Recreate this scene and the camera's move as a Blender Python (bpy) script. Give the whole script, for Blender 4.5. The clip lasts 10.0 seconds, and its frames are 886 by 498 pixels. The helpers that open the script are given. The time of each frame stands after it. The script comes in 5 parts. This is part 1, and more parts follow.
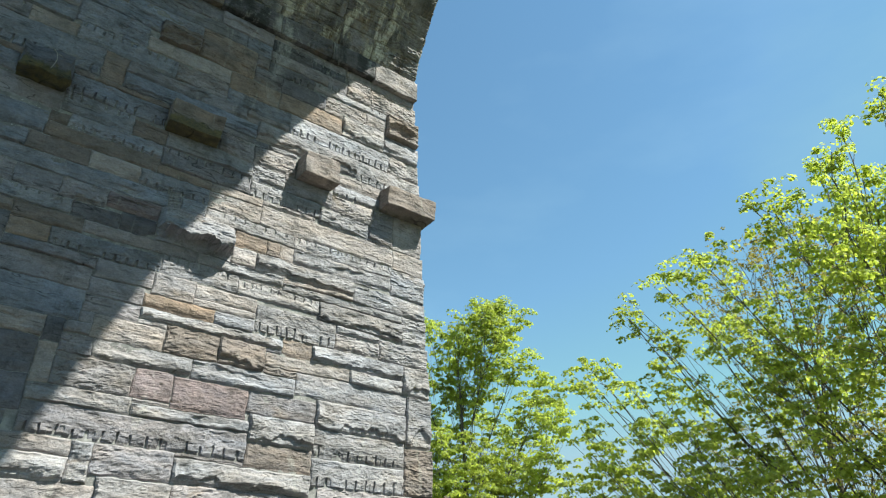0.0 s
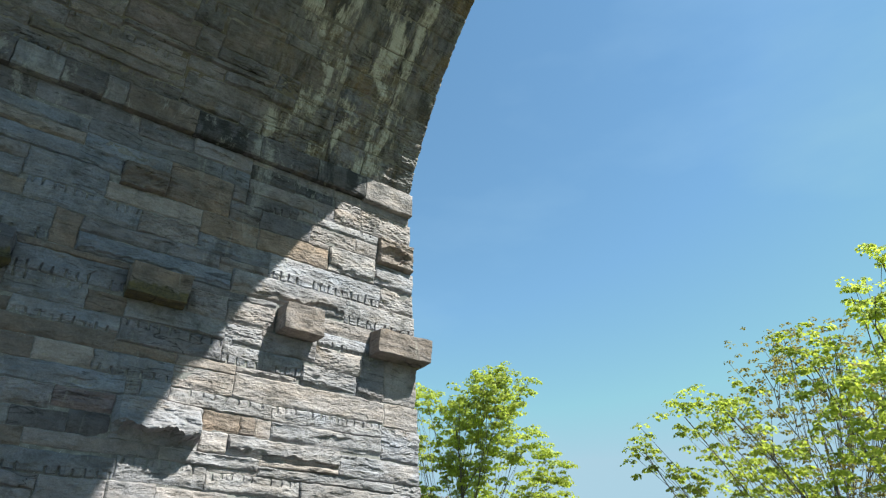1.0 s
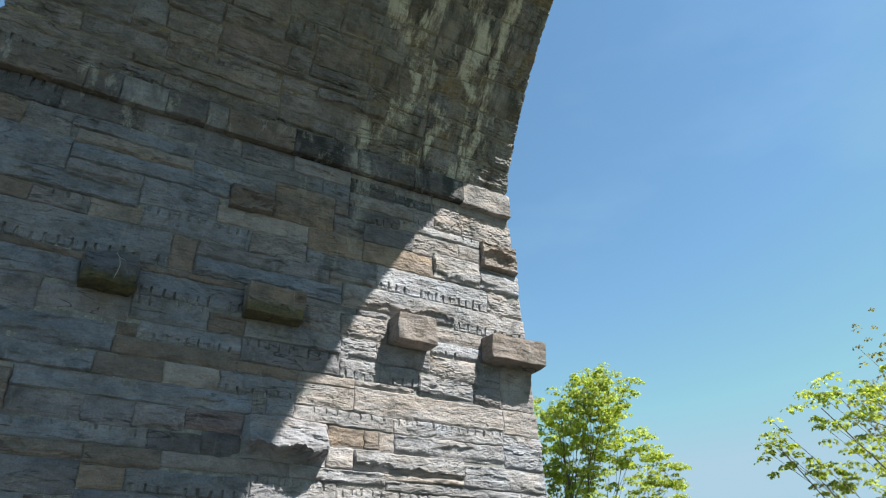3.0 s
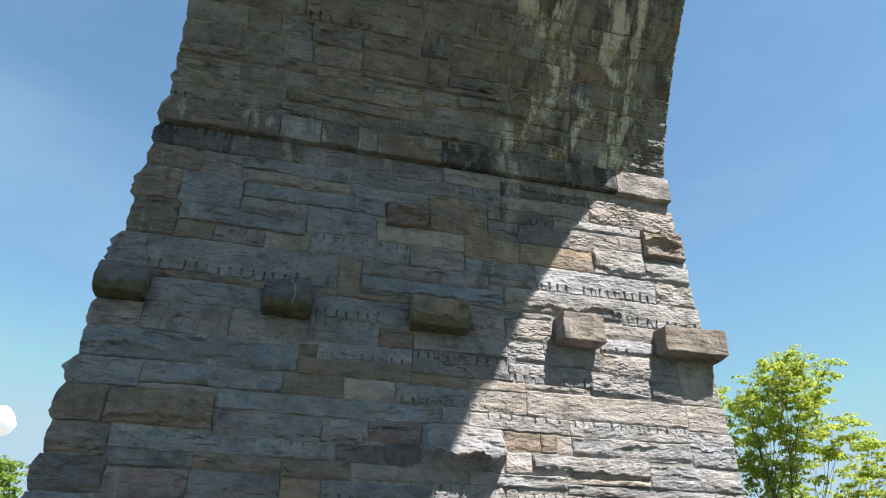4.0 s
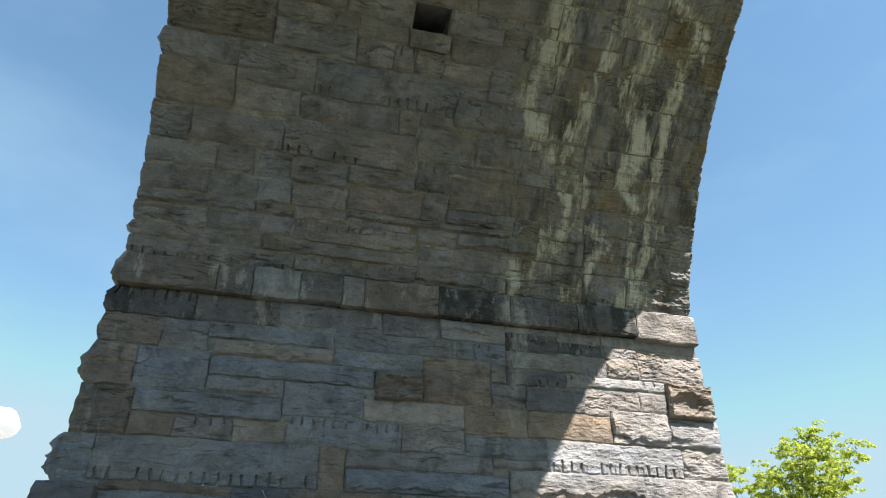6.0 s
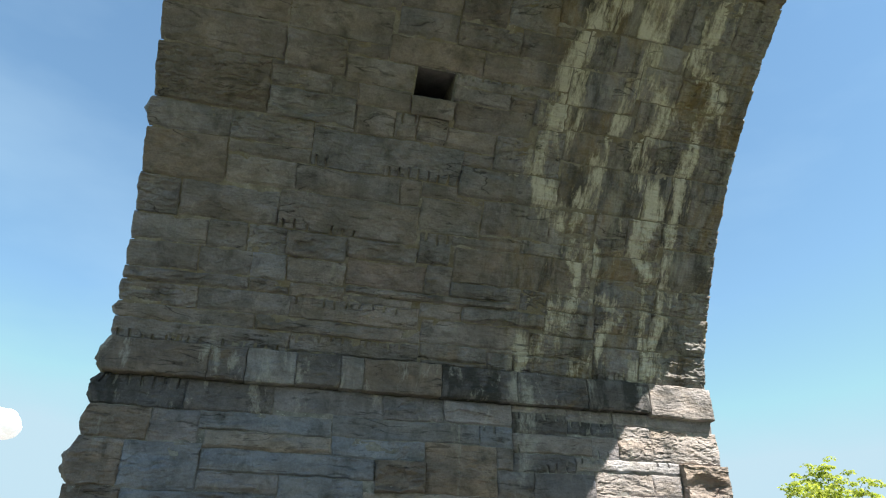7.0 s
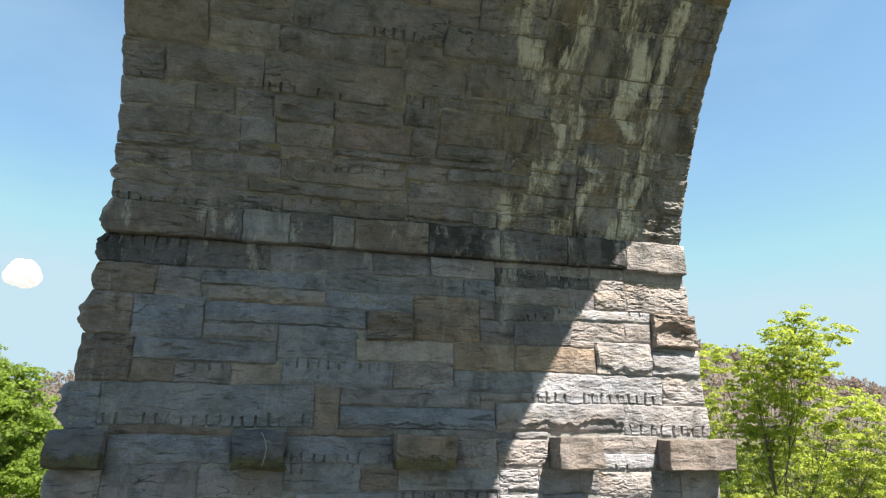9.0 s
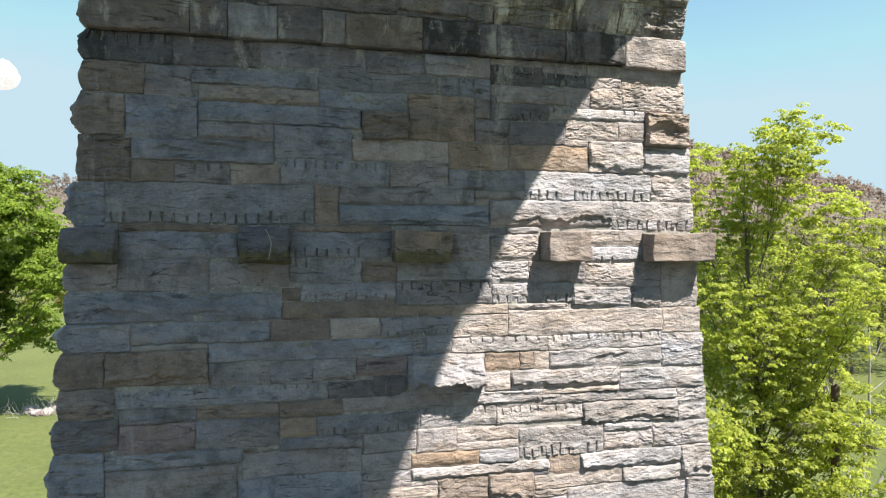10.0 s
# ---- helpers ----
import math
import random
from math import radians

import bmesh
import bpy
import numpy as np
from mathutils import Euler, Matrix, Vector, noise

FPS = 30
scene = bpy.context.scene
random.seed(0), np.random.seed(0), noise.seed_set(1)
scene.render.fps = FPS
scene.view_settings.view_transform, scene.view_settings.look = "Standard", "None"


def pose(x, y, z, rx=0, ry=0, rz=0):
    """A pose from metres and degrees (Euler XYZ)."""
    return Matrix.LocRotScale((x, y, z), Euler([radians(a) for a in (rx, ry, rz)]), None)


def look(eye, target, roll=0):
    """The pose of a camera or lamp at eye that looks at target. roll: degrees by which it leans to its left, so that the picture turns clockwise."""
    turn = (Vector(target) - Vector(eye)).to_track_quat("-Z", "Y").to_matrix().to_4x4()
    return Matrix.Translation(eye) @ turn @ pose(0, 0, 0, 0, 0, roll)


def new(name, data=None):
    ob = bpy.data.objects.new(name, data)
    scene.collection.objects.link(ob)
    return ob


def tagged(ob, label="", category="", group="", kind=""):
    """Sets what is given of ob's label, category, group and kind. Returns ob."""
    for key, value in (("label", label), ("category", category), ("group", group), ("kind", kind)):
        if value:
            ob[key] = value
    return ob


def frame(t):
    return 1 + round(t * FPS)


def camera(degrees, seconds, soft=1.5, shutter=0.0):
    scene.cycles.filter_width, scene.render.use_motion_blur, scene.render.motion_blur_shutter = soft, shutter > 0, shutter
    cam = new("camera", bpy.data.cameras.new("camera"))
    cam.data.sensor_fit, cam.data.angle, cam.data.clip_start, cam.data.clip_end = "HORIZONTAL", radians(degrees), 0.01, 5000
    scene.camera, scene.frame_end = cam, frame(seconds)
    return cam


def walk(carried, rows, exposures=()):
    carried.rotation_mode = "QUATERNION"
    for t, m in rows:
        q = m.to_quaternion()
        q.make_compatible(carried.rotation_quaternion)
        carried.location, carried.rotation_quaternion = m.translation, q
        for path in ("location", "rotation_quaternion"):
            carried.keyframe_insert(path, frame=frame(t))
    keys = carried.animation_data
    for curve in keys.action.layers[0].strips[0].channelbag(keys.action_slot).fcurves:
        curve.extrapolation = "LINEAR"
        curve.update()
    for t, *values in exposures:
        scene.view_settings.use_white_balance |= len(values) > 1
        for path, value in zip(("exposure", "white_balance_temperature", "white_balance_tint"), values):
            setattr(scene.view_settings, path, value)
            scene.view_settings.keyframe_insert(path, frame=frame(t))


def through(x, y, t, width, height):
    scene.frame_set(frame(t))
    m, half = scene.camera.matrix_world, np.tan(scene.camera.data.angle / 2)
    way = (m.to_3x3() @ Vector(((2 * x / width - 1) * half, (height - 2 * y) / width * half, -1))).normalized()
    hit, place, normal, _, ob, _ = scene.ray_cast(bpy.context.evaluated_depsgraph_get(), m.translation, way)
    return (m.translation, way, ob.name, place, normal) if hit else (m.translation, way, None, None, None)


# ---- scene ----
cam = camera(66.35, 10.0, soft=1.2)
PATH = [
    (0, (1.711, 2.273, 3.986), (4.317, 5.804, 6.383), 0.46),
    (0.5, (1.697, 2.232, 5.668), (4.305, 5.762, 8.062), 0.50),
    (1, (1.715, 2.192, 6.342), (4.309, 5.730, 8.741), 0.50),
    (1.5, (1.732, 2.227, 6.356), (4.319, 5.766, 8.761), 0.47),
    (2, (1.756, 2.248, 6.363), (4.341, 5.790, 8.766), 0.57),
    (2.5, (1.756, 2.274, 6.400), (4.345, 5.814, 8.801), 0.45),
    (2.7, (1.660, 2.405, 6.389), (4.261, 5.923, 8.810), 0.18),
    (2.8, (1.576, 2.520, 6.380), (4.135, 6.061, 8.812), -0.62),
    (2.9, (1.507, 2.615, 6.372), (3.873, 6.277, 8.821), -0.94),
    (3, (1.466, 2.671, 6.368), (3.598, 6.463, 8.832), -0.67),
    (3.2, (1.425, 2.662, 6.410), (3.130, 6.671, 8.862), -0.22),
    (4.3, (1.524, 2.713, 6.463), (2.570, 6.944, 8.913), 0.65),
    (4.5, (1.539, 2.720, 6.475), (2.577, 6.954, 8.924), 0.63),
    (5, (1.556, 2.742, 6.484), (2.585, 6.978, 8.932), 0.64),
    (5.5, (1.567, 2.755, 7.176), (2.604, 6.992, 9.618), 0.61),
    (6, (1.548, 2.705, 8.765), (2.594, 6.939, 11.211), 0.47),
    (6.2, (1.535, 2.685, 9.265), (2.581, 6.919, 11.710), 0.46),
    (7.5, (1.492, 2.629, 9.778), (2.528, 6.864, 12.226), 0.45),
    (8, (1.508, 2.567, 9.774), (2.555, 6.800, 12.221), 0.48),
    (8.5, (1.585, 2.431, 9.664), (2.640, 6.789, 11.876), 0.47),
    (9, (1.641, 2.282, 9.738), (2.752, 6.937, 11.185), 0.40),
    (9.5, (1.628, 2.208, 9.723), (2.801, 7.021, 10.405), 0.20),
    (10, (1.594, 2.204, 9.706), (2.810, 7.054, 9.717), -0.02),
]
walk(cam, [(t, look(eye, target, roll)) for t, eye, target, roll in PATH],
     exposures=[(0.0, 1.18, 6100, 0), (1.0, 1.15, 6050, 3), (2.6, 1.13, 6050, 5), (4.3, 1.33, 6350, 9), (6.0, 1.42, 6450, 9), (8.0, 1.50, 6550, 9), (10.0, 1.46, 6650, 11)])

# ---- sky, sun and exposure ----
SUN = Vector((0.293, -0.449, 0.844))
SUN_ELEVATION, SUN_AZIMUTH = math.asin(SUN.z), math.atan2(SUN.x, SUN.y)
world = bpy.data.worlds.new("sky")
scene.world = world
world.use_nodes = True
wn, wl = world.node_tree.nodes, world.node_tree.links
sky = wn.new("ShaderNodeTexSky")
sky.sky_type, sky.sun_disc = "NISHITA", False
sky.sun_elevation, sky.sun_rotation = SUN_ELEVATION, SUN_AZIMUTH
sky.altitude, sky.air_density, sky.dust_density, sky.ozone_density = 300, 1.4, 0.08, 1.4
wn["Background"].inputs["Strength"].default_value = 0.069
# thin high cloud over the blue
geo_in = wn.new("ShaderNodeTexCoord")
stretch = wn.new("ShaderNodeMapping")
stretch.inputs["Scale"].default_value = (1.6, 1.6, 4.5)
stretch.inputs["Rotation"].default_value = (0.15, 0.3, 0.5)
veil = wn.new("ShaderNodeTexNoise")
veil.inputs["Scale"].default_value, veil.inputs["Detail"].default_value = 1.3, 7
veil_ramp = wn.new("ShaderNodeValToRGB")
veil_ramp.color_ramp.elements[0].position, veil_ramp.color_ramp.elements[1].position = 0.48, 0.85
veil_ramp.color_ramp.elements[1].color = (0.16, 0.16, 0.16, 1)
veil_mix = wn.new("ShaderNodeMix")
veil_mix.data_type = "RGBA"
veil_mix.inputs["B"].default_value = (6.2, 6.7, 7.2, 1)
wl.new(geo_in.outputs["Generated"], stretch.inputs["Vector"])
wl.new(stretch.outputs["Vector"], veil.inputs["Vector"])
wl.new(veil.outputs["Fac"], veil_ramp.inputs["Fac"])
wl.new(veil_ramp.outputs["Color"], veil_mix.inputs["Factor"])
wl.new(sky.outputs["Color"], veil_mix.inputs["A"])
clear = wn.new("ShaderNodeMix")  # a clear spring sky, turned a little to cyan
clear.data_type, clear.blend_type = "RGBA", "MULTIPLY"
clear.inputs["Factor"].default_value, clear.inputs["B"].default_value = 1.0, (0.93, 1.085, 1.07, 1)
wl.new(veil_mix.outputs["Result"], clear.inputs["A"])
haze = wn.new("ShaderNodeMix")  # haze evens out the brightness of the low sky
haze.data_type, haze.blend_type = "RGBA", "DARKEN"
haze.inputs["Factor"].default_value, haze.inputs["B"].default_value = 1.0, (3.0, 4.1, 4.75, 1)
wl.new(clear.outputs["Result"], haze.inputs["A"])
wl.new(haze.outputs["Result"], wn["Background"].inputs["Color"])

sun = new("sun", bpy.data.lights.new("sun", "SUN"))
sun.data.energy, sun.data.angle, sun.data.color = 4.6, radians(0.53), (1.0, 0.945, 0.81)
sun.matrix_world = look(SUN * 60, (0, 0, 0))


# ---- materials ----
class Nodes:
    """A material's node tree, with short calls for the nodes used most."""

    def __init__(self, name, roughness=0.85):
        self.mat = bpy.data.materials.new(name)
        self.mat.use_nodes = True
        self.tree = self.mat.node_tree
        self.bsdf = self.tree.nodes["Principled BSDF"]
        self.bsdf.inputs["Roughness"].default_value = roughness
        self.place = self.tree.nodes.new("ShaderNodeNewGeometry").outputs["Position"]
        self.random = self.tree.nodes.new("ShaderNodeObjectInfo").outputs["Random"]

    def link(self, a, b):
        self.tree.links.new(a, b)

    def at(self, scale, shift=(0, 0, 0)):
        n = self.tree.nodes.new("ShaderNodeMapping")
        n.inputs["Scale"].default_value, n.inputs["Location"].default_value = scale, shift
        self.link(self.place, n.inputs["Vector"])
        return n.outputs["Vector"]

    def noise(self, scale, detail=5, rough=0.55, where=None, distort=0.0, own=0.0):
        n = self.tree.nodes.new("ShaderNodeTexNoise")
        if own:  # each object shifted in the pattern
            n.noise_dimensions = "4D"
            self.link(self.math("MULTIPLY", self.random, own), n.inputs["W"])
        n.inputs["Scale"].default_value, n.inputs["Detail"].default_value = scale, detail
        n.inputs["Roughness"].default_value, n.inputs["Distortion"].default_value = rough, distort
        self.link(where if where else self.place, n.inputs["Vector"])
        return n.outputs["Fac"]

    def ramp(self, fac, stops):
        n = self.tree.nodes.new("ShaderNodeValToRGB")
        while len(n.color_ramp.elements) < len(stops):
            n.color_ramp.elements.new(0.5)
        for e, (p, c) in zip(n.color_ramp.elements, stops):
            e.position = p
            e.color = (*c, 1) if isinstance(c, tuple) else (c, c, c, 1)
        self.link(fac, n.inputs["Fac"])
        return n.outputs["Color"]

    def math(self, op, a, b):
        n = self.tree.nodes.new("ShaderNodeMath")
        n.operation = op
        for s, v in zip(n.inputs, (a, b)):
            if isinstance(v, (int, float)):
                s.default_value = v
            else:
                self.link(v, s)
        return n.outputs[0]

    def mix(self, fac, a, b, kind="MIX"):
        n = self.tree.nodes.new("ShaderNodeMix")
        n.data_type, n.blend_type = "RGBA", kind
        for s, v in ((n.inputs["Factor"], fac), (n.inputs["A"], a), (n.inputs["B"], b)):
            if isinstance(v, (int, float)):
                s.default_value = v if s.type == "VALUE" else (v, v, v, 1)
            elif isinstance(v, tuple):
                s.default_value = (*v, 1)
            else:
                self.link(v, s)
        return n.outputs["Result"]

    def bump(self, height, strength, distance, before=None):
        n = self.tree.nodes.new("ShaderNodeBump")
        n.inputs["Strength"].default_value, n.inputs["Distance"].default_value = strength, distance
        self.link(height, n.inputs["Height"])
        if before:
            self.link(before, n.inputs["Normal"])
        return n.outputs["Normal"]

    def axis(self, name):
        n = self.tree.nodes.new("ShaderNodeSeparateXYZ")
        self.link(self.place, n.inputs[0])
        return n.outputs[name]

    def done(self, colour, normal=None):
        if isinstance(colour, tuple):
            self.bsdf.inputs["Base Color"].default_value = (*colour, 1)
        else:
            self.link(colour, self.bsdf.inputs["Base Color"])
        if normal:
            self.link(normal, self.bsdf.inputs["Normal"])
        return self.mat


def stone_material(name, light, dark, vein, leached=False, stained=0.0, olive_foot=False):
    """Weathered sandstone: each block has its own patches, bedding bands, grain and soot; leached: lime and rain streaks."""
    n = Nodes(name, 0.9)
    blotch = n.ramp(n.noise(1.7, 5, 0.55, None, 0.4, 60), [(0.34, dark), (0.62, light)])
    bands = n.noise(3.0, 6, 0.6, n.at((0.8, 0.8, 5.0)), 0.5, 30)
    colour = n.mix(n.ramp(bands, [(0.45, 0.0), (0.75, 0.6)]), blotch, vein)
    tint = n.ramp(n.random, [(0.0, 0.88), (0.5, 1.0), (1.0, 1.13)])
    colour = n.mix(1.0, colour, tint, "MULTIPLY")
    warm = n.ramp(n.math("FRACT", n.math("MULTIPLY", n.random, 7.3), 0), [(0.0, (0.975, 0.995, 1.02)), (1.0, (1.025, 1.0, 0.955))])
    colour = n.mix(1.0, colour, warm, "MULTIPLY")
    mottle = n.noise(4.5, 5, 0.64, n.at((1, 1, 1.5), (5, 3, 1)), 0.6, 20)
    colour = n.mix(1.0, colour, n.ramp(mottle, [(0.3, 0.62), (0.5, 1.0), (0.7, 1.25)]), "MULTIPLY")
    # dark lines where the beds have opened
    beds = n.noise(2.6, 5, 0.62, n.at((0.8, 0.8, 5.0), (2, 8, 3)), 1.1, 40)
    colour = n.mix(1.0, colour, n.ramp(beds, [(0.34, 0.5), (0.41, 1.0), (0.62, 1.0), (0.76, 1.12)]), "MULTIPLY")
    # a blue or a brown cast in drifts across a face
    cast = n.noise(1.5, 6, 0.65, n.at((0.8, 0.8, 2.6), (8, 1, 2)), 0.5, 33)
    colour = n.mix(1.0, colour, n.ramp(cast, [(0.36, (0.95, 1.0, 1.06)), (0.5, (1.0, 1.0, 1.0)), (0.66, (1.05, 0.99, 0.91))]), "MULTIPLY")
    grain = n.noise(42, 4, 0.75)
    colour = n.mix(1.0, colour, n.ramp(grain, [(0.25, 0.8), (0.75, 1.2)]), "MULTIPLY")
    soot = n.noise(1.6, 8, 0.72, n.at((1.6, 1.6, 1.0), (3, 1, 5)), 0.5, 9)
    colour = n.mix(n.ramp(soot, [(0.54, 0.0), (0.66, 0.6)]), colour, (0.055, 0.052, 0.05))
    rust = n.noise(1.3, 6, 0.7, n.at((1, 1, 1.6), (1, 6, 2)), 0.5, 15)
    colour = n.mix(n.ramp(rust, [(0.6, 0.0), (0.72, 0.45)]), colour, (0.25, 0.155, 0.07))
    drip = n.noise(2.0, 8, 0.7, n.at((3.0, 3.0, 0.5), (9, 2, 0)), 0.4)
    colour = n.mix(n.ramp(drip, [(0.60, 0.0), (0.68, 0.4)]), colour, (0.40, 0.385, 0.36))
    if not leached:  # a pale run of lime washed down the pier
        off = n.math("ADD", n.math("SUBTRACT", n.axis("X"), 4.3), n.math("MULTIPLY", n.math("SUBTRACT", n.noise(1.4, 6, 0.7), 0.5), 1.3))
        run = n.ramp(n.math("MULTIPLY", off, off), [(0.0, 1.0), (0.03, 0.0)])
        run = n.math("MULTIPLY", run, n.ramp(n.math("MULTIPLY", n.math("SUBTRACT", n.axis("Z"), 9.9), 0.4), [(0.1, 0.0), (0.7, 1.0)]))
        run = n.math("MULTIPLY", run, n.ramp(n.noise(3.0, 8, 0.75, n.at((2, 2, 0.8)), 0.5), [(0.4, 0.0), (0.56, 0.75)]))
        colour = n.mix(run, colour, (0.5, 0.48, 0.46))
    if stained:
        black = n.ramp(n.noise(1.2, 8, 0.72, n.at((1.5, 1.5, 0.8), (2, 4, 9)), 0.6, 1.5), [(0.50, 0.0), (0.58, 0.85 * stained)])
        colour = n.mix(black, colour, (0.035, 0.035, 0.037))
        pale = n.ramp(n.noise(1.7, 8, 0.75, n.at((2.2, 2.2, 0.8), (7, 1, 1)), 0.6, 0.7), [(0.55, 0.0), (0.62, 0.65)])
        colour = n.mix(pale, colour, (0.46, 0.44, 0.42))
    if leached:
        sway = n.math("MULTIPLY", n.math("SUBTRACT", n.noise(1.1, 5, 0.6), 0.5), 1.5)
        east = n.math("MULTIPLY", n.math("SUBTRACT", n.math("ADD", n.axis("X"), sway), 3.5), 0.2857)
        zone = n.ramp(east, [(0.0, 0.0), (0.25, 1.0)])
        run = n.at((3.4, 0.4, 0.6))
        black = n.math("MULTIPLY", zone, n.ramp(n.noise(1.3, 7, 0.7, run, 0.3, 0.8), [(0.47, 0.0), (0.58, 0.68)]))
        colour = n.mix(black, colour, (0.026, 0.026, 0.025))
        ochre = n.math("MULTIPLY", zone, n.ramp(n.noise(1.3, 7, 0.7, n.at((1.6, 0.6, 0.9), (1, 7, 3)), 0.6, 0.6), [(0.50, 0.0), (0.64, 0.7)]))
        colour = n.mix(ochre, colour, (0.27, 0.185, 0.085))
        algae = n.ramp(n.noise(0.9, 7, 0.75, n.at((1, 1, 1), (2, 2, 8)), 0.5), [(0.45, 0.0), (0.7, 0.42)])
        colour = n.mix(algae, colour, (0.078, 0.074, 0.04))
        drops = n.noise(1.9, 10, 0.78, n.at((2.2, 0.8, 0.9), (4, 0, 2)), 0.25, 0.5)
        wash = n.math("MULTIPLY", zone, n.ramp(drops, [(0.48, 0.0), (0.62, 0.62)]))
        colour = n.mix(wash, colour, (0.36, 0.345, 0.33))
        # lime that has run down from joint to joint, tan at its rim
        high = n.math("MULTIPLY", n.math("SUBTRACT", n.axis("Z"), 12.4), 0.25)
        east = n.math("MULTIPLY", n.math("SUBTRACT", n.axis("X"), 3.5), 0.2857)
        torn = n.math("MULTIPLY", n.math("SUBTRACT", n.noise(2.4, 8, 0.7, n.at((1.6, 0.6, 0.5)), 0.4, 1.6), 0.5), 0.26)
        near = 0.0
        for line, width in RUNS:
            course = n.ramp(high, [((z - 12.4) / 4.0, (x - 3.5) / 3.5) for z, x in line])
            off = n.math("ABSOLUTE", n.math("ADD", n.math("SUBTRACT", east, course), torn), 0)
            near = n.math("MAXIMUM", near, n.ramp(off, [(0.0, 1.0), (width * 0.5, 0.8), (width * 1.7, 0.0)]))
        field = n.math("ADD", n.noise(1.9, 10, 0.78, n.at((3.2, 0.8, 0.6), (4, 0, 2)), 0.25, 0.6), n.math("MULTIPLY", near, 0.18))
        rim = n.math("MULTIPLY", zone, n.ramp(field, [(0.585, 0.0), (0.64, 0.5)]))
        colour = n.mix(rim, colour, (0.27, 0.21, 0.125))
        lime = n.math("MULTIPLY", zone, n.ramp(field, [(0.60, 0.0), (0.71, 0.9)]))
        colour = n.mix(lime, colour, (0.64, 0.61, 0.56))
    if olive_foot:
        # dark olive to ochre over the lowest third, with a ragged upper edge
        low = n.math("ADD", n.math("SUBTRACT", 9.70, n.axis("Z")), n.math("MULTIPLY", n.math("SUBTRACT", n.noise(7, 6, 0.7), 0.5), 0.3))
        olive_edge = n.ramp(n.math("ADD", n.math("MULTIPLY", low, 4.0), 0.5), [(0.4, 0.0), (0.6, 0.75)])
        colour = n.mix(olive_edge, colour, n.ramp(n.noise(9, 5, 0.7), [(0.4, (0.045, 0.045, 0.018)), (0.66, (0.15, 0.12, 0.03))]))
    crack = n.ramp(n.noise(1.3, 3, 0.55, n.at((0.6, 0.6, 3.6), (6, 1, 4)), 0.5, 25), [(0.490, 1.0), (0.5, 0.25), (0.510, 1.0)])
    where = n.ramp(n.noise(1.4, 4, 0.5, n.at((1, 1, 1), (7, 7, 7)), 0.0, 12), [(0.53, 0.0), (0.60, 1.0)])
    crack = n.mix(where, 1.0, crack)
    colour = n.mix(1.0, colour, crack, "MULTIPLY")  # hairline splits here and there
    speck = n.noise(95, 2, 0.6)
    colour = n.mix(1.0, colour, n.ramp(speck, [(0.3, 0.9), (0.7, 1.1)]), "MULTIPLY")
    fine = n.noise(15, 6, 0.68, n.at((1, 1, 1.25)))
    lay = n.noise(4.0, 6, 0.6, n.at((1.0, 1.0, 2.4)), 0.5, 11)
    return n.done(colour, n.bump(crack, 0.5, 0.01, n.bump(fine, 0.85, 0.026, n.bump(beds, 0.3, 0.02, n.bump(lay, 0.7, 0.035)))))


RUNS = [  # the lime runs on the vault, from low to high: (height, distance along the arch), half width
    ([(12.45, 4.22), (12.6, 4.33), (12.95, 4.58), (13.25, 4.88), (13.46, 5.1), (13.9, 5.0), (14.2, 4.42), (14.62, 4.12), (15.0, 4.34), (15.45, 4.36), (15.9, 4.66)], 0.062),
    ([(12.5, 5.86), (12.7, 5.93), (13.1, 6.07), (13.5, 6.16), (13.85, 5.62), (14.4, 5.84), (14.64, 5.52), (14.93, 5.44), (15.27, 5.74), (15.55, 5.2)], 0.055),
    ([(14.0, 6.02), (14.6, 6.07), (15.2, 6.2), (15.46, 6.33), (15.68, 5.86), (16.1, 6.03)], 0.042),
    ([(12.5, 5.0), (13.2, 5.55), (13.8, 4.72), (14.5, 4.9), (15.2, 5.1), (15.9, 5.35)], 0.034),
]
# on the pier p follows the sunlit side, b the shaded: light partly in the tone
TONES = {  # letter: light, dark, vein
    "g": ((0.310, 0.281, 0.308), (0.193, 0.178, 0.195), (0.255, 0.222, 0.233)),
    "b": ((0.273, 0.274, 0.324), (0.178, 0.179, 0.212), (0.232, 0.220, 0.250)),
    "n": ((0.263, 0.213, 0.196), (0.172, 0.140, 0.133), (0.222, 0.176, 0.153)),
    "t": ((0.356, 0.312, 0.316), (0.236, 0.210, 0.214), (0.316, 0.264, 0.247)),
    "d": ((0.177, 0.164, 0.186), (0.112, 0.104, 0.116), (0.147, 0.132, 0.145)),
    "p": ((0.337, 0.319, 0.349), (0.233, 0.220, 0.239), (0.291, 0.254, 0.263)),
    "o": ((0.327, 0.244, 0.197), (0.219, 0.168, 0.145), (0.275, 0.220, 0.197)),
    "u": ((0.276, 0.211, 0.221), (0.184, 0.145, 0.151), (0.238, 0.192, 0.201)),
}
TONE_WORDS = {"g": "grey", "b": "blue-grey", "n": "brown", "t": "tan", "d": "dark grey", "p": "pale grey", "o": "orange-brown", "u": "purplish brown"}
PIER_STONE = {k: stone_material("sandstone_" + v.replace(" ", "_"), *TONES[k]) for k, v in TONE_WORDS.items()}
VAULT_STONE = {k: stone_material("vault_sandstone_" + v.replace(" ", "_"), *(tuple(0.5 * (a + b) for a, b in zip(c, d)) for c, d in zip(TONES[k], TONES["g"])), leached=True) for k, v in TONE_WORDS.items()}
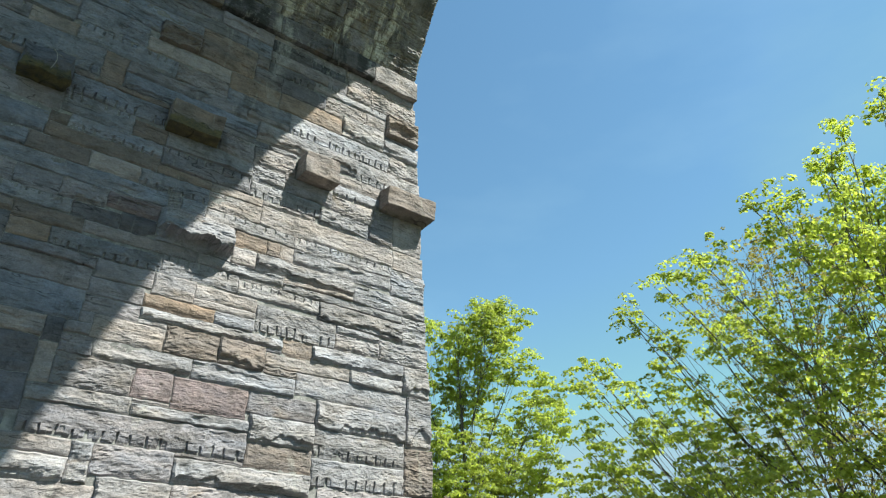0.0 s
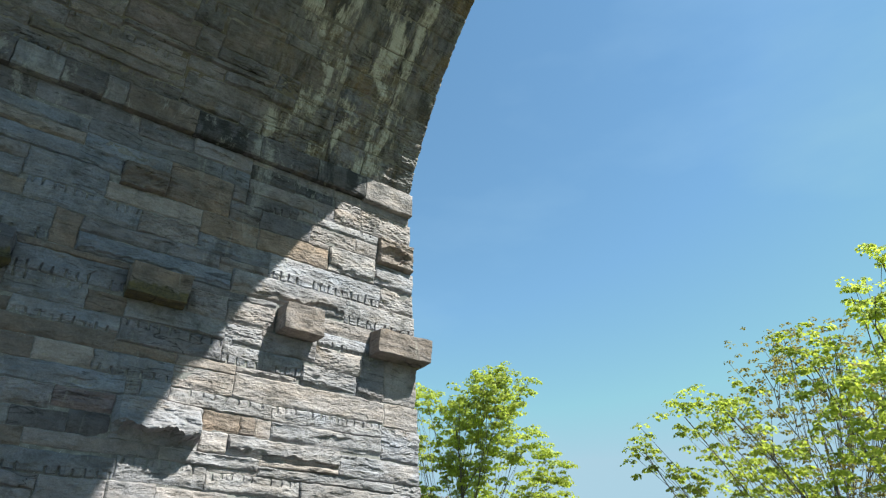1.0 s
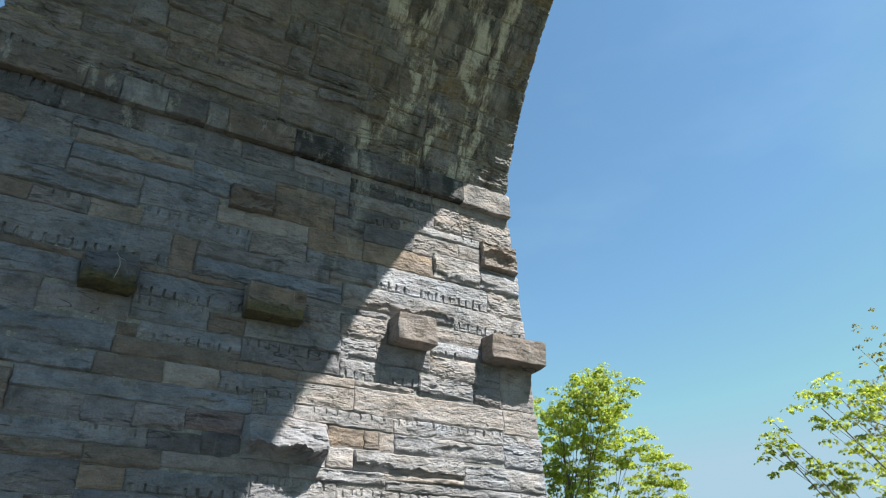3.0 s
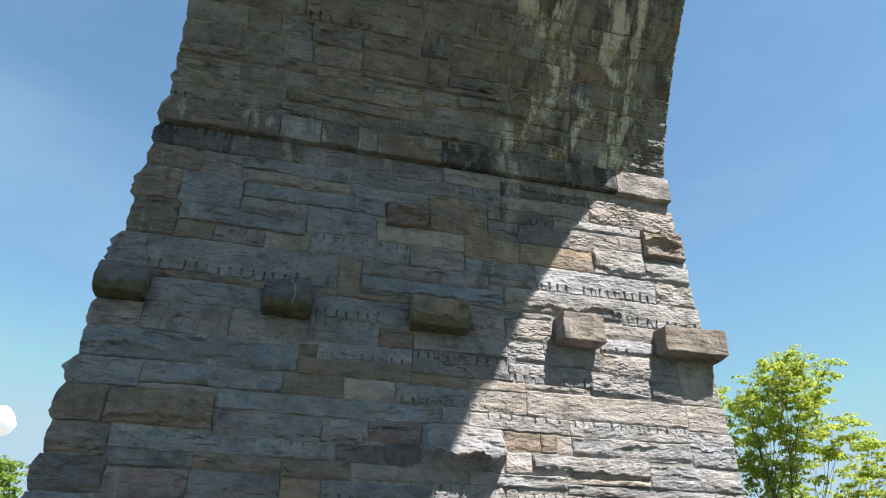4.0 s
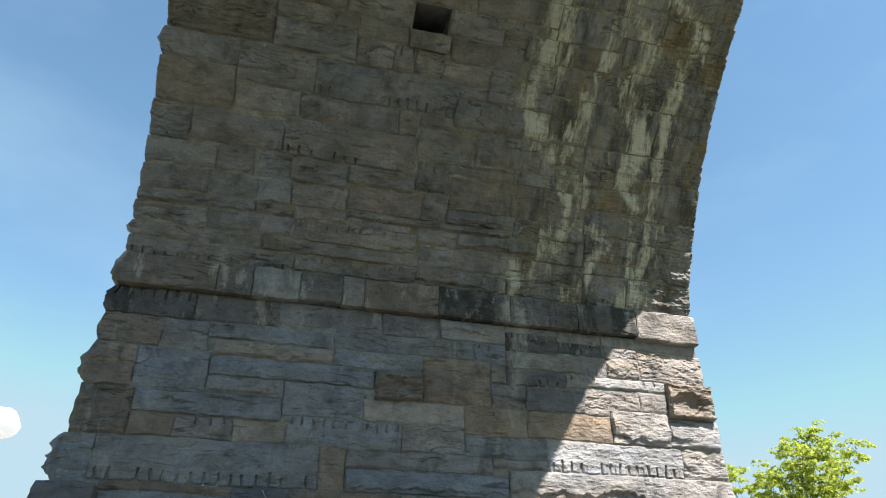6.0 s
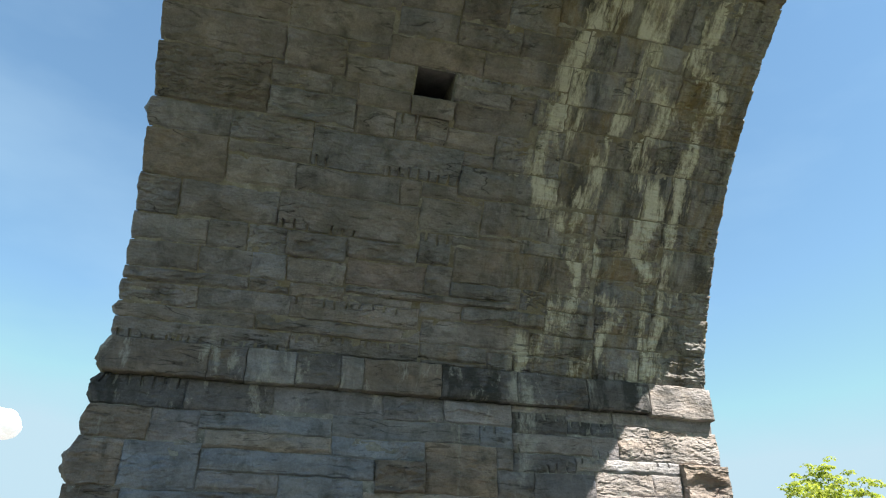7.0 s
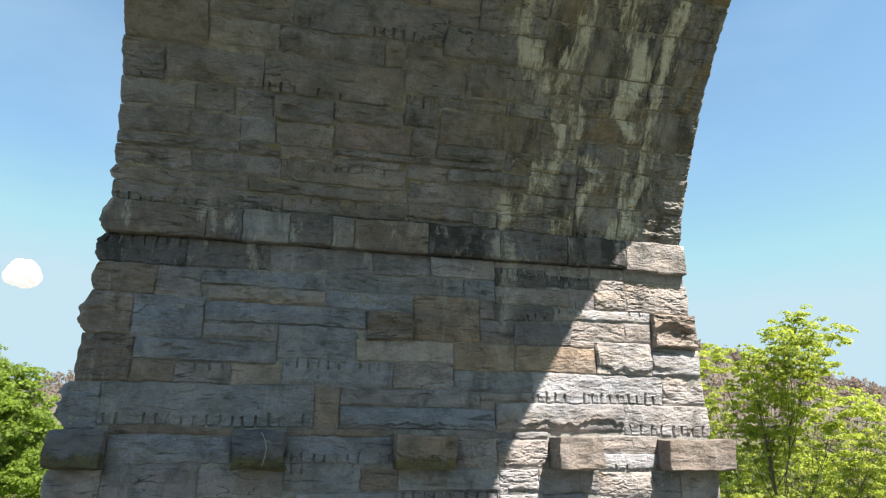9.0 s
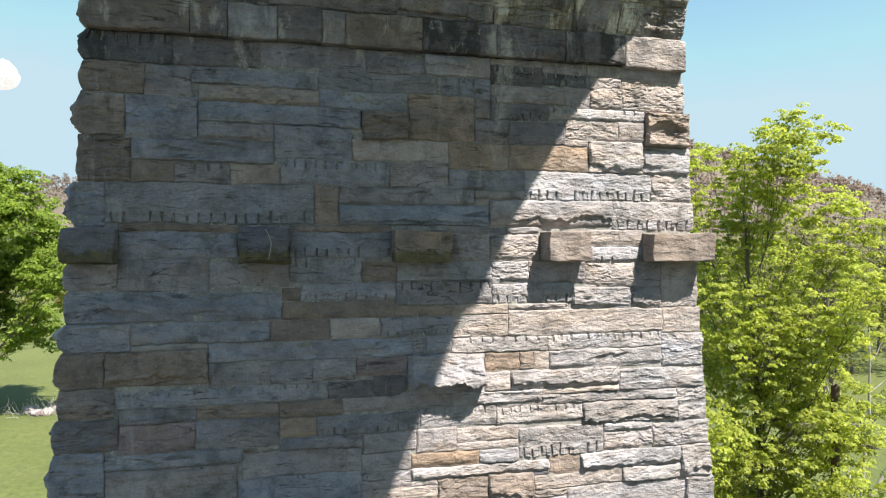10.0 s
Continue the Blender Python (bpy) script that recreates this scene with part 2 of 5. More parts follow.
OLIVE_FOOT_STONE = {k: stone_material("olive_foot_sandstone_" + TONE_WORDS[k].replace(" ", "_"), *TONES[k], olive_foot=True) for k in "dn"}
STAINED_STONE = {k: stone_material("stained_sandstone_" + v.replace(" ", "_"), *TONES[k], stained=1.0 if k == "d" else 0.35) for k, v in TONE_WORDS.items()}


def mortar_material(name, shift, moss=0.0):
    n = Nodes(name, 0.95)
    colour = n.ramp(n.noise(6, 6, 0.7), [(0.36 - shift, (0.13, 0.125, 0.125)), (0.56 - shift, (0.235, 0.225, 0.222)), (0.74 - shift, (0.40, 0.385, 0.375))])
    colour = n.mix(n.ramp(n.noise(38, 3, 0.6), [(0.62, 0.0), (0.69, 0.7)]), colour, (0.60, 0.585, 0.57))
    if moss:
        colour = n.mix(n.ramp(n.noise(2.1, 7, 0.75), [(0.40, moss), (0.66, 0.0)]), colour, (0.17, 0.118, 0.045))
    return n.done(colour, n.bump(n.noise(45, 5), 0.5, 0.01))


def grass_material():
    n = Nodes("meadow_grass", 0.95)
    colour = n.ramp(n.noise(0.09, 8, 0.6), [(0.3, (0.07, 0.092, 0.022)), (0.7, (0.106, 0.126, 0.032))])
    colour = n.mix(n.ramp(n.noise(0.5, 6, 0.7), [(0.5, 0.0), (0.8, 0.5)]), colour, (0.13, 0.125, 0.055))
    colour = n.mix(1.0, colour, n.ramp(n.noise(3, 8, 0.8), [(0.3, 0.55), (0.7, 1.4)]), "MULTIPLY")
    # unseen dull grey ground round the viaduct, added to cut green bounce light
    east, north = n.math("SUBTRACT", n.axis("X"), 3.0), n.math("SUBTRACT", n.axis("Y"), 3.0)
    reach = n.math("SQRT", n.math("ADD", n.math("MULTIPLY", east, east), n.math("MULTIPLY", north, north)), 0)
    reach = n.math("ADD", reach, n.math("MULTIPLY", n.noise(0.3, 5), 8.0))
    dull_ground = n.ramp(n.noise(11, 6, 0.75), [(0.3, (0.055, 0.052, 0.05)), (0.7, (0.105, 0.099, 0.094))])
    colour = n.mix(n.ramp(n.math("MULTIPLY", reach, 0.033), [(0.80, 1.0), (0.92, 0.0)]), colour, dull_ground)
    wood = n.ramp(n.math("MULTIPLY", n.math("SUBTRACT", n.axis("Z"), 4.0), 0.08), [(0.0, 0.0), (1.0, 1.0)])
    floor = n.ramp(n.noise(0.05, 8, 0.7), [(0.3, (0.095, 0.08, 0.067)), (0.7, (0.13, 0.11, 0.088))])
    return n.done(n.mix(wood, colour, floor), n.bump(n.noise(9, 6, 0.7), 0.6, 0.08))


def bark_material(name, light, dark):
    n = Nodes(name, 0.95)
    ridges = n.noise(6, 6, 0.65, n.at((4, 4, 0.6)))
    return n.done(n.ramp(ridges, [(0.3, dark), (0.7, light)]), n.bump(ridges, 0.8, 0.03))


def leaf_material(name, young, old, through):
    """Leaves: gloss and body, with light passing through the blade."""
    n = Nodes(name, 0.5)
    pick = n.tree.nodes.new("ShaderNodeNewGeometry").outputs["Random Per Island"]
    colour = n.ramp(pick, [(0.0, old), (0.55, young), (1.0, tuple(min(1, c * 1.15) for c in young))])
    big = n.ramp(n.noise(0.6, 3), [(0.3, 0.8), (0.7, 1.2)])
    colour = n.mix(1.0, colour, big, "MULTIPLY")
    n.done(colour)
    glow = n.tree.nodes.new("ShaderNodeBsdfTranslucent")
    n.link(n.mix(1.0, colour, through, "MULTIPLY"), glow.inputs["Color"])
    both = n.tree.nodes.new("ShaderNodeMixShader")
    both.inputs["Fac"].default_value = 0.6
    n.bsdf.inputs["Specular IOR Level"].default_value = 0.25
    n.link(n.bsdf.outputs["BSDF"], both.inputs[1])
    n.link(glow.outputs["BSDF"], both.inputs[2])
    n.link(both.outputs["Shader"], n.tree.nodes["Material Output"].inputs["Surface"])
    return n.mat


MORTAR = mortar_material("lime_mortar", 0.05)
VAULT_MORTAR = mortar_material("leached_lime_mortar", 0.10, 0.6)
GRASS = grass_material()
BARK = bark_material("grey_bark", (0.17, 0.15, 0.12), (0.06, 0.052, 0.045))
PALE_BARK = bark_material("bleached_wood", (0.42, 0.40, 0.37), (0.24, 0.22, 0.20))
TIMBER = bark_material("weathered_timber", (0.24, 0.225, 0.21), (0.09, 0.082, 0.075))
LEAF_SPRING = leaf_material("spring_maple_leaf", (0.40, 0.44, 0.105), (0.25, 0.31, 0.07), (1.33, 1.33, 0.8))
LEAF_FULL = leaf_material("green_maple_leaf", (0.23, 0.31, 0.06), (0.12, 0.185, 0.038), (1.4, 1.35, 0.9))
LEAF_OLIVE = leaf_material("olive_wood_leaf", (0.17, 0.20, 0.05), (0.10, 0.11, 0.04), (1.4, 1.3, 0.9))
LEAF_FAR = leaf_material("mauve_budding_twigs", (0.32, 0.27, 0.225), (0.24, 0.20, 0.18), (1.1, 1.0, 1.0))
LEAF_BUD = leaf_material("olive_budding_leaf", (0.26, 0.245, 0.07), (0.16, 0.14, 0.05), (1.3, 1.2, 0.9))


# ---- helpers for building ----
def part(name, bm, material, parent, label=""):
    """Link a bmesh as one mesh object under a thing or a part."""
    me = bpy.data.meshes.new(name)
    bm.to_mesh(me)
    bm.free()
    me.materials.append(material)
    ob = new(name, me)
    ob.parent = parent
    return tagged(ob, label)


def mesh_of(name, verts, faces, material, parent=None, smooth=False):
    me = bpy.data.meshes.new(name)
    me.from_pydata(verts, [], faces)
    me.materials.append(material)
    if smooth:
        me.shade_smooth()
    ob = new(name, me)
    ob.parent = parent
    return ob


def fbm(x, y, z, octaves=4):
    return noise.fractal(Vector((x, y, z)), 0.9, 2.1, octaves)


def smooth01(v):
    v = min(max(v, 0.0), 1.0)
    return v * v * (3 - 2 * v)


# ---- the viaduct: one pier, the vault that springs from it ----
WALL_Y, BATTER = 10.125, 0.0115  # the pier's face and its slope
ARCH_Y, ARCH_Z, ARCH_R = 2.754, 9.572, 7.915  # axis and radius of the vault
SPRING = 12.46
SPRING_ANGLE = math.asin((SPRING - ARCH_Z) / ARCH_R)


def left_edge(z):
    return -0.33 - 0.065 * (12.15 - z) if z < SPRING else -0.33 + 0.049 * (z - SPRING)


def right_edge(z):
    return 6.84 + 0.073 * (12.2 - z) if z < SPRING else 6.84 - 0.045 * (z - SPRING)


def on_pier(u, v, h):
    return (u, WALL_Y + BATTER * (v - 10) - h, v)


def on_vault(u, v, h):
    a = SPRING_ANGLE + v / ARCH_R
    return (u, ARCH_Y + (ARCH_R - h) * math.cos(a), ARCH_Z + (ARCH_R - h) * math.sin(a))


def facet(x, y, z):
    """Planes as a hammer leaves them: each cell tilts its own way."""
    p = Vector((x, y, z))
    near = noise.voronoi(p)[1][0]
    tilt = noise.cell_vector(near * 17.3) - Vector((0.5, 0.5, 0.5))
    return (p - near).dot(tilt) * 1.6 + 0.7 * tilt.z


def strata(u, v, s, thick, n):
    """Split beds: flat layers that stand out by turns, with ragged lower edges."""
    q = v / thick + 0.9 * fbm(u * 1.3 + s, v * 1.6, s, 3) + 0.35 * n
    k = math.floor(q)
    a = max(-0.1, 0.45 + 0.95 * fbm(u * 1.5 + k * 5.17 + s, k * 3.3, s, 3))
    b = max(-0.1, 0.45 + 0.95 * fbm(u * 1.5 + (k - 1) * 5.17 + s, (k - 1) * 3.3, s, 3))
    return b + (a - b) * smooth01((q - k) / 0.2)


def relief(style, u, v, w, h, seed):
    """How far a stone stands out at (u, v) from its lower left corner; w, h: its size."""
    s = seed * 7.31
    f = v / h
    n1 = fbm(u * 1.7 + s, v * 4.2, s)
    n2 = 0.5 * fbm(u * 5 + s, v * 17, 3 + s) + 0.6 * facet(u * 4.5 + s, v * 12, s)
    n3 = fbm(u * 18 + s, v * 46, 6 + s, 2)
    side = 0.5 + 0.5 * smooth01((min(u, w - u) + 0.008 * n2) / 0.016)
    border = side * smooth01((h - v + 0.006 * n2) / 0.016) * smooth01(v / (0.008 + 0.05 * ((seed * 5.3) % 1) ** 2))
    # rock-faced: fullest above a ragged lower third, falling back to the upper bed
    crest = min(max(0.34 + 0.25 * n1, 0.16), 0.6)
    belly = 0.2 + 0.8 * smooth01(f / crest) if f < crest else 1 - 0.85 * ((f - crest) / (1 - crest)) ** 1.3
    lean = min(0.042, 0.14 * h) * (0.35 + 0.65 * ((seed * 3.7) % 1)) * belly * (0.35 if style in "sv" else 0.62)
    if style == "s":
        return border * (0.007 + 0.010 * n1 + 0.008 * n2 + 0.004 * n3 + lean)
    if style == "r":
        return border * (0.010 + 0.024 * n1 + 0.024 * n2 + 0.007 * n3 + lean)
    if style == "l":
        return border * (0.000 + 0.034 * strata(u, v, s, 0.095, n2) + 0.010 * n1 + 0.010 * n2 + 0.005 * n3 + lean)
    if style == "c":
        slant = 0.35 * (((seed * 9.1) % 1) - 0.5)
        ridge = abs(fbm(u * 2.8 + s, (v + slant * u) * 10 + 0.8 * n1, 9 + s))
        split = smooth01((fbm(u * 1.6 + s, v * 2.5, 31.0, 3) + 0.25) / 0.3)
        return border * (0.010 - 0.08 * split * max(0.0, 0.2 - ridge) + 0.018 * n1 + 0.014 * n2 + 0.006 * n3 + lean)
    if style == "H":  # a great wedge: a face that leans out to a ragged lip, hollow below it
        lip = min(max(0.28 + 0.34 * fbm(u * 3.0 + s, 0.0, s), 0.12), 0.5)
        out = 0.25 * smooth01((f - lip + 0.12) / 0.14) if f < lip + 0.02 else 0.25 + 0.75 * (1 - (f - lip) / (1 - lip)) ** 0.8 * smooth01((f - lip) / 0.03)
        return smooth01(min(u, w - u) / 0.05) * (0.01 + 0.22 * out * (0.95 + 0.4 * n1) + 0.03 * n2 + 0.008 * n3)
    if style == "k":  # the face has burst out and left a hollow under a lip
        du, dv = (u / w - 0.42 - 0.2 * n1) / 0.42, (f - 0.40) / 0.34
        pit = smooth01((1.15 - math.hypot(du, dv) + 0.5 * n2) / 0.5)
        return border * (0.10 + 0.03 * n1 + 0.02 * n2 + 0.006 * n3 - 0.088 * pit)
    if style == "h":  # hacked back below a ragged lip
        lip = 0.14 + 0.30 * fbm(u * 1.9 + s, 0.0, s) + 0.12 * fbm(u * 9 + s, 2.0, s, 2)
        out = 0.28 + 0.72 * smooth01((f - lip) / 0.09)
        fall = 1 - 0.45 * smooth01((f - 0.55) / 0.45)
        return border * (0.008 + min(0.056, 0.22 * h) * out * fall * (0.85 + 0.5 * n1) + 0.013 * n2 + 0.006 * n3)
    # v: a worked face with a row of quarry-wedge slots along one edge
    top = (seed * 13) % 2 < 1
    pitch = 0.112 + 0.035 * ((seed * 5) % 1)
    cell = math.floor(u / pitch)
    k = u / pitch - cell - 0.5 - 0.16 * fbm(cell * 3.7 + s, 0.0, 0.0)
    near = abs(k) * pitch
    g = (h - v) if top else v
    depth = min(0.13, 0.42 * h) * (0.85 + 0.35 * fbm(cell * 3.1, s, 0.0))
    on = fbm(u * 0.5 + s, 0.0, 20.0, 2) > -0.42 and (cell * 0.618 + seed) % 1 < 0.9
    slot = 0.034 * (1 - smooth01((near - 0.006) / 0.008)) * (1 if g < depth and on else 0)
    # between some of the slots the edge has sprung off
    sprung = 0.010 * smooth01((fbm(cell * 1.9 + s, 0.0, 5.0) - 0.05) / 0.2) * (1 - smooth01((g - depth * (0.8 + 0.3 * n2)) / 0.014)) if on else 0.0
    return border * (0.014 + 0.014 * n1 + 0.012 * n2 + 0.005 * n3 + lean) - (slot + sprung) * smooth01(min(u, w - u) / 0.04)


def wander(u, v):
    """Beds and joints are not quite straight."""
    du = 0.014 * noise.noise(Vector((u * 4.1, v * 4.3, 2.0))) + 0.012 * noise.noise(Vector((u * 13, v * 15, 4.0)))
    dv = 0.020 * noise.noise(Vector((u * 1.3, v * 1.9, 7.0))) + 0.013 * noise.noise(Vector((u * 9, v * 12, 9.0)))
    return u + du, v + dv


def stone(parent, place, x0, x1, v0, v1, tone, style, materials, ends=(False, False), lift=0.0, name="stone"):
    """One block: a relief front that turns the corner where an end of the course is free."""
    seed = random.random() * 40
    gap = 0.002 + 0.004 * random.random()
    a, b, c, d = x0 + gap, x1 - gap, v0 + gap, v1 - gap
    if ends[0]:
        a = x0
    if ends[1]:
        b = x1
    w, h = b - a, d - c
    lift += random.uniform(0.0, 0.007)
    du, dv = (0.021, 0.017) if v1 < 6.0 and place is on_pier else (0.018, 0.0145) if place is on_vault else (0.016, 0.0125)
    nu, nv = max(3, round(w / (0.0105 if style == "v" else du))), max(4, round(h / dv))
    bulge = (random.choice((0.0, 0.01, 0.02, 0.03, 0.08) if place is on_vault else (0.02, 0.03, 0.05, 0.09, 0.14)), random.uniform(0.0, 0.025))
    cols = []
    if ends[0]:
        cols += [("L", 0.5), ("L", 0.25), ("L", 0.12), ("L", 0.05)]
    else:
        cols += [("L", 0.10)]
    cols += [("F", i / nu) for i in range(nu + 1)]
    cols += [("R", 0.05), ("R", 0.12), ("R", 0.25), ("R", 0.5)] if ends[1] else [("R", 0.10)]
    rows = [None] + [j / nv for j in range(nv + 1)] + [None]
    verts, faces = [], []
    for ri, f in enumerate(rows):
        v = 0.0 if ri == 0 else h if ri == len(rows) - 1 else f * h
        back = f is None
        for side, q in cols:
            if side == "F":
                u, out = q * w, relief(style, q * w, v, w, h, seed) * (1.5 if place is on_vault else 1.0) + lift
                if ends[0]:
                    u -= bulge[0] * (1 - smooth01(q * w / 0.25)) * 0.5 * math.sin(math.pi * v / h)
                if back:
                    out = -0.11
            elif side == "L":
                u, out = 0.0, -q
                if ends[0]:
                    u = -bulge[0] * max(0.0, math.sin(math.pi * v / h)) ** 0.6 * (0.75 + 0.6 * fbm(q * 5, v * 6, seed)) * (0 if back else 1)
            else:
                u, out = w, -q
                if ends[1]:
                    u = w + bulge[1] * (math.sin(math.pi * v / h) + 0.8 * fbm(q * 6, v * 9, seed)) * (0 if back else 1)
            verts.append(place(*wander(a + u, c + v), out))
    m = len(cols)
    for r in range(len(rows) - 1):
        for i in range(m - 1):
            k = r * m + i
            faces.append((k, k + 1, k + m + 1, k + m))
    mid = Vector(place((a + b) / 2, (c + d) / 2, 0))
    ob = mesh_of(name, [Vector(p) - mid for p in verts], faces, materials[tone], parent)
    ob.location = mid
    return ob


HOLE = (2.54, 3.01, 3.12, 3.43)  # putlog hole in the vault: from, to, lower and upper bed


def section(x_of):
    """Outline of the masonry core across the track: far pier, vault, near pier, deck."""
    pts = [(13.7, -0.4), (13.7, 20.0), (-8.2, 20.0), (-8.2, -0.4), (2 * ARCH_Y - WALL_Y - 0.1, -0.4)]
    low, high = (SPRING_ANGLE + s / ARCH_R for s in HOLE[2:])
    steps = 32
    angles = [math.pi - SPRING_ANGLE - (math.pi - SPRING_ANGLE - high) * i / steps for i in range(steps + 1)]
    angles += [low, (low * 2 + SPRING_ANGLE) / 3, (low + SPRING_ANGLE * 2) / 3, SPRING_ANGLE]
    first = len(pts) + steps  # the edge that the hole breaks
    for a in angles:
        pts.append((ARCH_Y + (ARCH_R + 0.03) * math.cos(a), ARCH_Z + (ARCH_R + 0.03) * math.sin(a)))
    pts.append((WALL_Y + BATTER * (SPRING - 10) + 0.03, SPRING - 0.01))
    pts.append((WALL_Y - 10 * BATTER + 0.03, -0.4))
    return [(x_of(z), y, z) for y, z in pts], first


def core():
    bm = bmesh.new()
    lines, first = [], 0
    for x_of in (lambda z: left_edge(z) + 0.05, lambda z: HOLE[0], lambda z: HOLE[1], lambda z: right_edge(z) - 0.05):
        pts, first = section(x_of)
        lines.append([bm.verts.new(p) for p in pts])
    n = len(lines[0])
    for k in range(3):
        for i in range(n):
            if k == 1 and i == first:
                continue
            j = (i + 1) % n
            bm.faces.new((lines[k][i], lines[k][j], lines[k + 1][j], lines[k + 1][i]))
    bm.faces.new(lines[0])
    bm.faces.new(lines[3][::-1])
    # the hole's four cheeks and its back
    mouth = [lines[1][first], lines[1][first + 1], lines[2][first + 1], lines[2][first]]
    inner = [bm.verts.new(v.co + Vector((0, 2.4, 0.6))) for v in mouth]
    for i in range(4):
        bm.faces.new((mouth[i], mouth[(i + 1) % 4], inner[(i + 1) % 4], inner[i]))
    bm.faces.new(inner)
    bmesh.ops.triangulate(bm, faces=[f for f in bm.faces if len(f.verts) > 4])
    bmesh.ops.recalc_face_normals(bm, faces=bm.faces)
    return bm


def pointing(place, edges, v0, v1, level, skip=None):
    """The mortar between the stones, smeared unevenly flush with their edges."""
    verts, faces = [], []
    nu, nv = 190, round((v1 - v0) / 0.04)
    for j in range(nv + 1):
        v = v0 + (v1 - v0) * j / nv
        a, b = edges(v)
        for i in range(nu + 1):
            u = a + (b - a) * i / nu
            out = level + 0.010 * fbm(u * 3, v * 3, 2.0) + 0.008 * noise.noise(Vector((u * 14, v * 14, 5)))
            verts.append(place(u, v, min(max(out, level - 0.013), level + 0.009)))
    for j in range(nv):
        for i in range(nu):
            k = j * (nu + 1) + i
            u, v = edges(v0)[0] + (edges(v0)[1] - edges(v0)[0]) * (i + 0.5) / nu, v0 + (v1 - v0) * (j + 0.5) / nv
            if skip and skip[0] - 0.03 < u < skip[1] + 0.03 and skip[2] - 0.03 < v < skip[3] + 0.03:
                continue
            faces.append((k, k + 1, k + nu + 2, k + nu + 1))
    return verts, faces


viaduct = tagged(new("viaduct"), "weathered sandstone railway viaduct of coursed rubble blocks", "viaduct", kind="structure")
core_ob = part("masonry_core", core(), MORTAR, viaduct, "lime mortar bedding between the blocks")
core_ob.data.materials.append(PIER_STONE["d"])
for face in core_ob.data.polygons:  # dark tone on the hole's inside stands in for its deep shade
    if face.center.y > 8.6 and 2.5 < face.center.x < 3.1 and 14.8 < face.center.z < 16.4 and face.area < 2.0:
        face.material_index = 1
pier = tagged(new("pier"), "")
pier.parent = viaduct
vault = tagged(new("vault"), "")
vault.parent = viaduct
mesh_of("pointing", *pointing(on_pier, lambda z: (left_edge(z) + 0.04, right_edge(z) - 0.04), 4.3, 12.06, -0.002), MORTAR, pier, smooth=True)
mesh_of("pointing", *pointing(on_vault, lambda q: (left_edge(SPRING + 0.9 * q) + 0.04, right_edge(SPRING + 0.9 * q) - 0.04 + 0.015 * q), 0.02, 6.2, 0.003, HOLE), VAULT_MORTAR, vault, smooth=True)


# ---- corbels that once carried the centring ----
def corbel(x0, x1, z0, z1, depth, tone, rough=0.03, slope=0.0, stone_of=PIER_STONE):
    """A squared bracket stone with worn arrises and a hacked face."""
    seed = random.random() * 30
    bm = bmesh.new()
    bmesh.ops.create_cube(bm, size=1.0)
    w, h = x1 - x0, z1 - z0
    bmesh.ops.scale(bm, vec=(w, depth + 0.15, h), verts=bm.verts)
    bmesh.ops.bevel(bm, geom=bm.edges[:], offset=0.008 + rough * 0.16, segments=2, affect="EDGES", profile=0.6)
    bmesh.ops.subdivide_edges(bm, edges=bm.edges[:], cuts=7, use_grid_fill=True)
    for v in bm.verts:
        if v.co.y < 0 and v.co.z > 0:  # a weathered top that slopes off to the front
            v.co.y += slope * (v.co.z / h * 2) ** 2
        p = v.co * 4 + Vector((seed, 0, 0))
        strata = Vector((v.co.x * 3 + seed, v.co.y * 3, v.co.z * 16))
        v.co += rough * noise.noise_vector(p) + rough * 0.35 * noise.noise_vector(strata) + 0.006 * noise.noise_vector(p * 6)
    zm = (z0 + z1) / 2
    ob = part("corbel", bm, stone_of[tone], pier, "projecting " + TONE_WORDS[tone] + (" corbel block" if stone_of is PIER_STONE else " corbel block, olive towards the bottom"))
    ob.location = on_pier((x0 + x1) / 2, zm, (depth - 0.15) / 2)
    return ob


corbel(-0.53, -0.02, 9.58, 9.94, 0.27, "d", 0.024, 0.06, OLIVE_FOOT_STONE)
corbel(1.23, 1.76, 9.58, 9.94, 0.27, "d", 0.055, 0.05, OLIVE_FOOT_STONE)
corbel(2.95, 3.62, 9.58, 9.94, 0.28, "n", 0.026, 0.0, OLIVE_FOOT_STONE)
corbel(4.84, 5.39, 9.58, 9.94, 0.30, "n")
corbel(6.24, 7.12, 9.57, 9.92, 0.30, "n")


# ---- the hole's sill: a putlog sill stone that stands proud ----
stone(vault, on_vault, 2.55, 3.05, 2.90, 3.12, "t", "s", VAULT_STONE, lift=0.07)


def dry_stalk():
    """A bleached stalk that hangs over the front of a corbel."""
    thing = tagged(new("dry_stalk"), "bleached dry stalk caught on a dark corbel", "stalk")
    verts, faces = [], []
    path = [Vector(on_pier(x, z, h)) for x, z, h in ((1.48, 9.95, 0.16), (1.52, 9.93, 0.27), (1.555, 9.86, 0.305), (1.575, 9.78, 0.31), (1.565, 9.70, 0.315), (1.545, 9.61, 0.32))]
    base = path[0].copy()
    thing.location = base
    tube(verts, faces, [p - base for p in path], [0.006, 0.006, 0.005, 0.005, 0.004, 0.003], 5)
    fork = [Vector(on_pier(*q)) - base for q in ((1.555, 9.86, 0.305), (1.60, 9.85, 0.31), (1.62, 9.83, 0.31))]
    tube(verts, faces, fork, [0.004, 0.004, 0.003], 5)
    mesh_of("stem", verts, faces, PALE_BARK, thing)


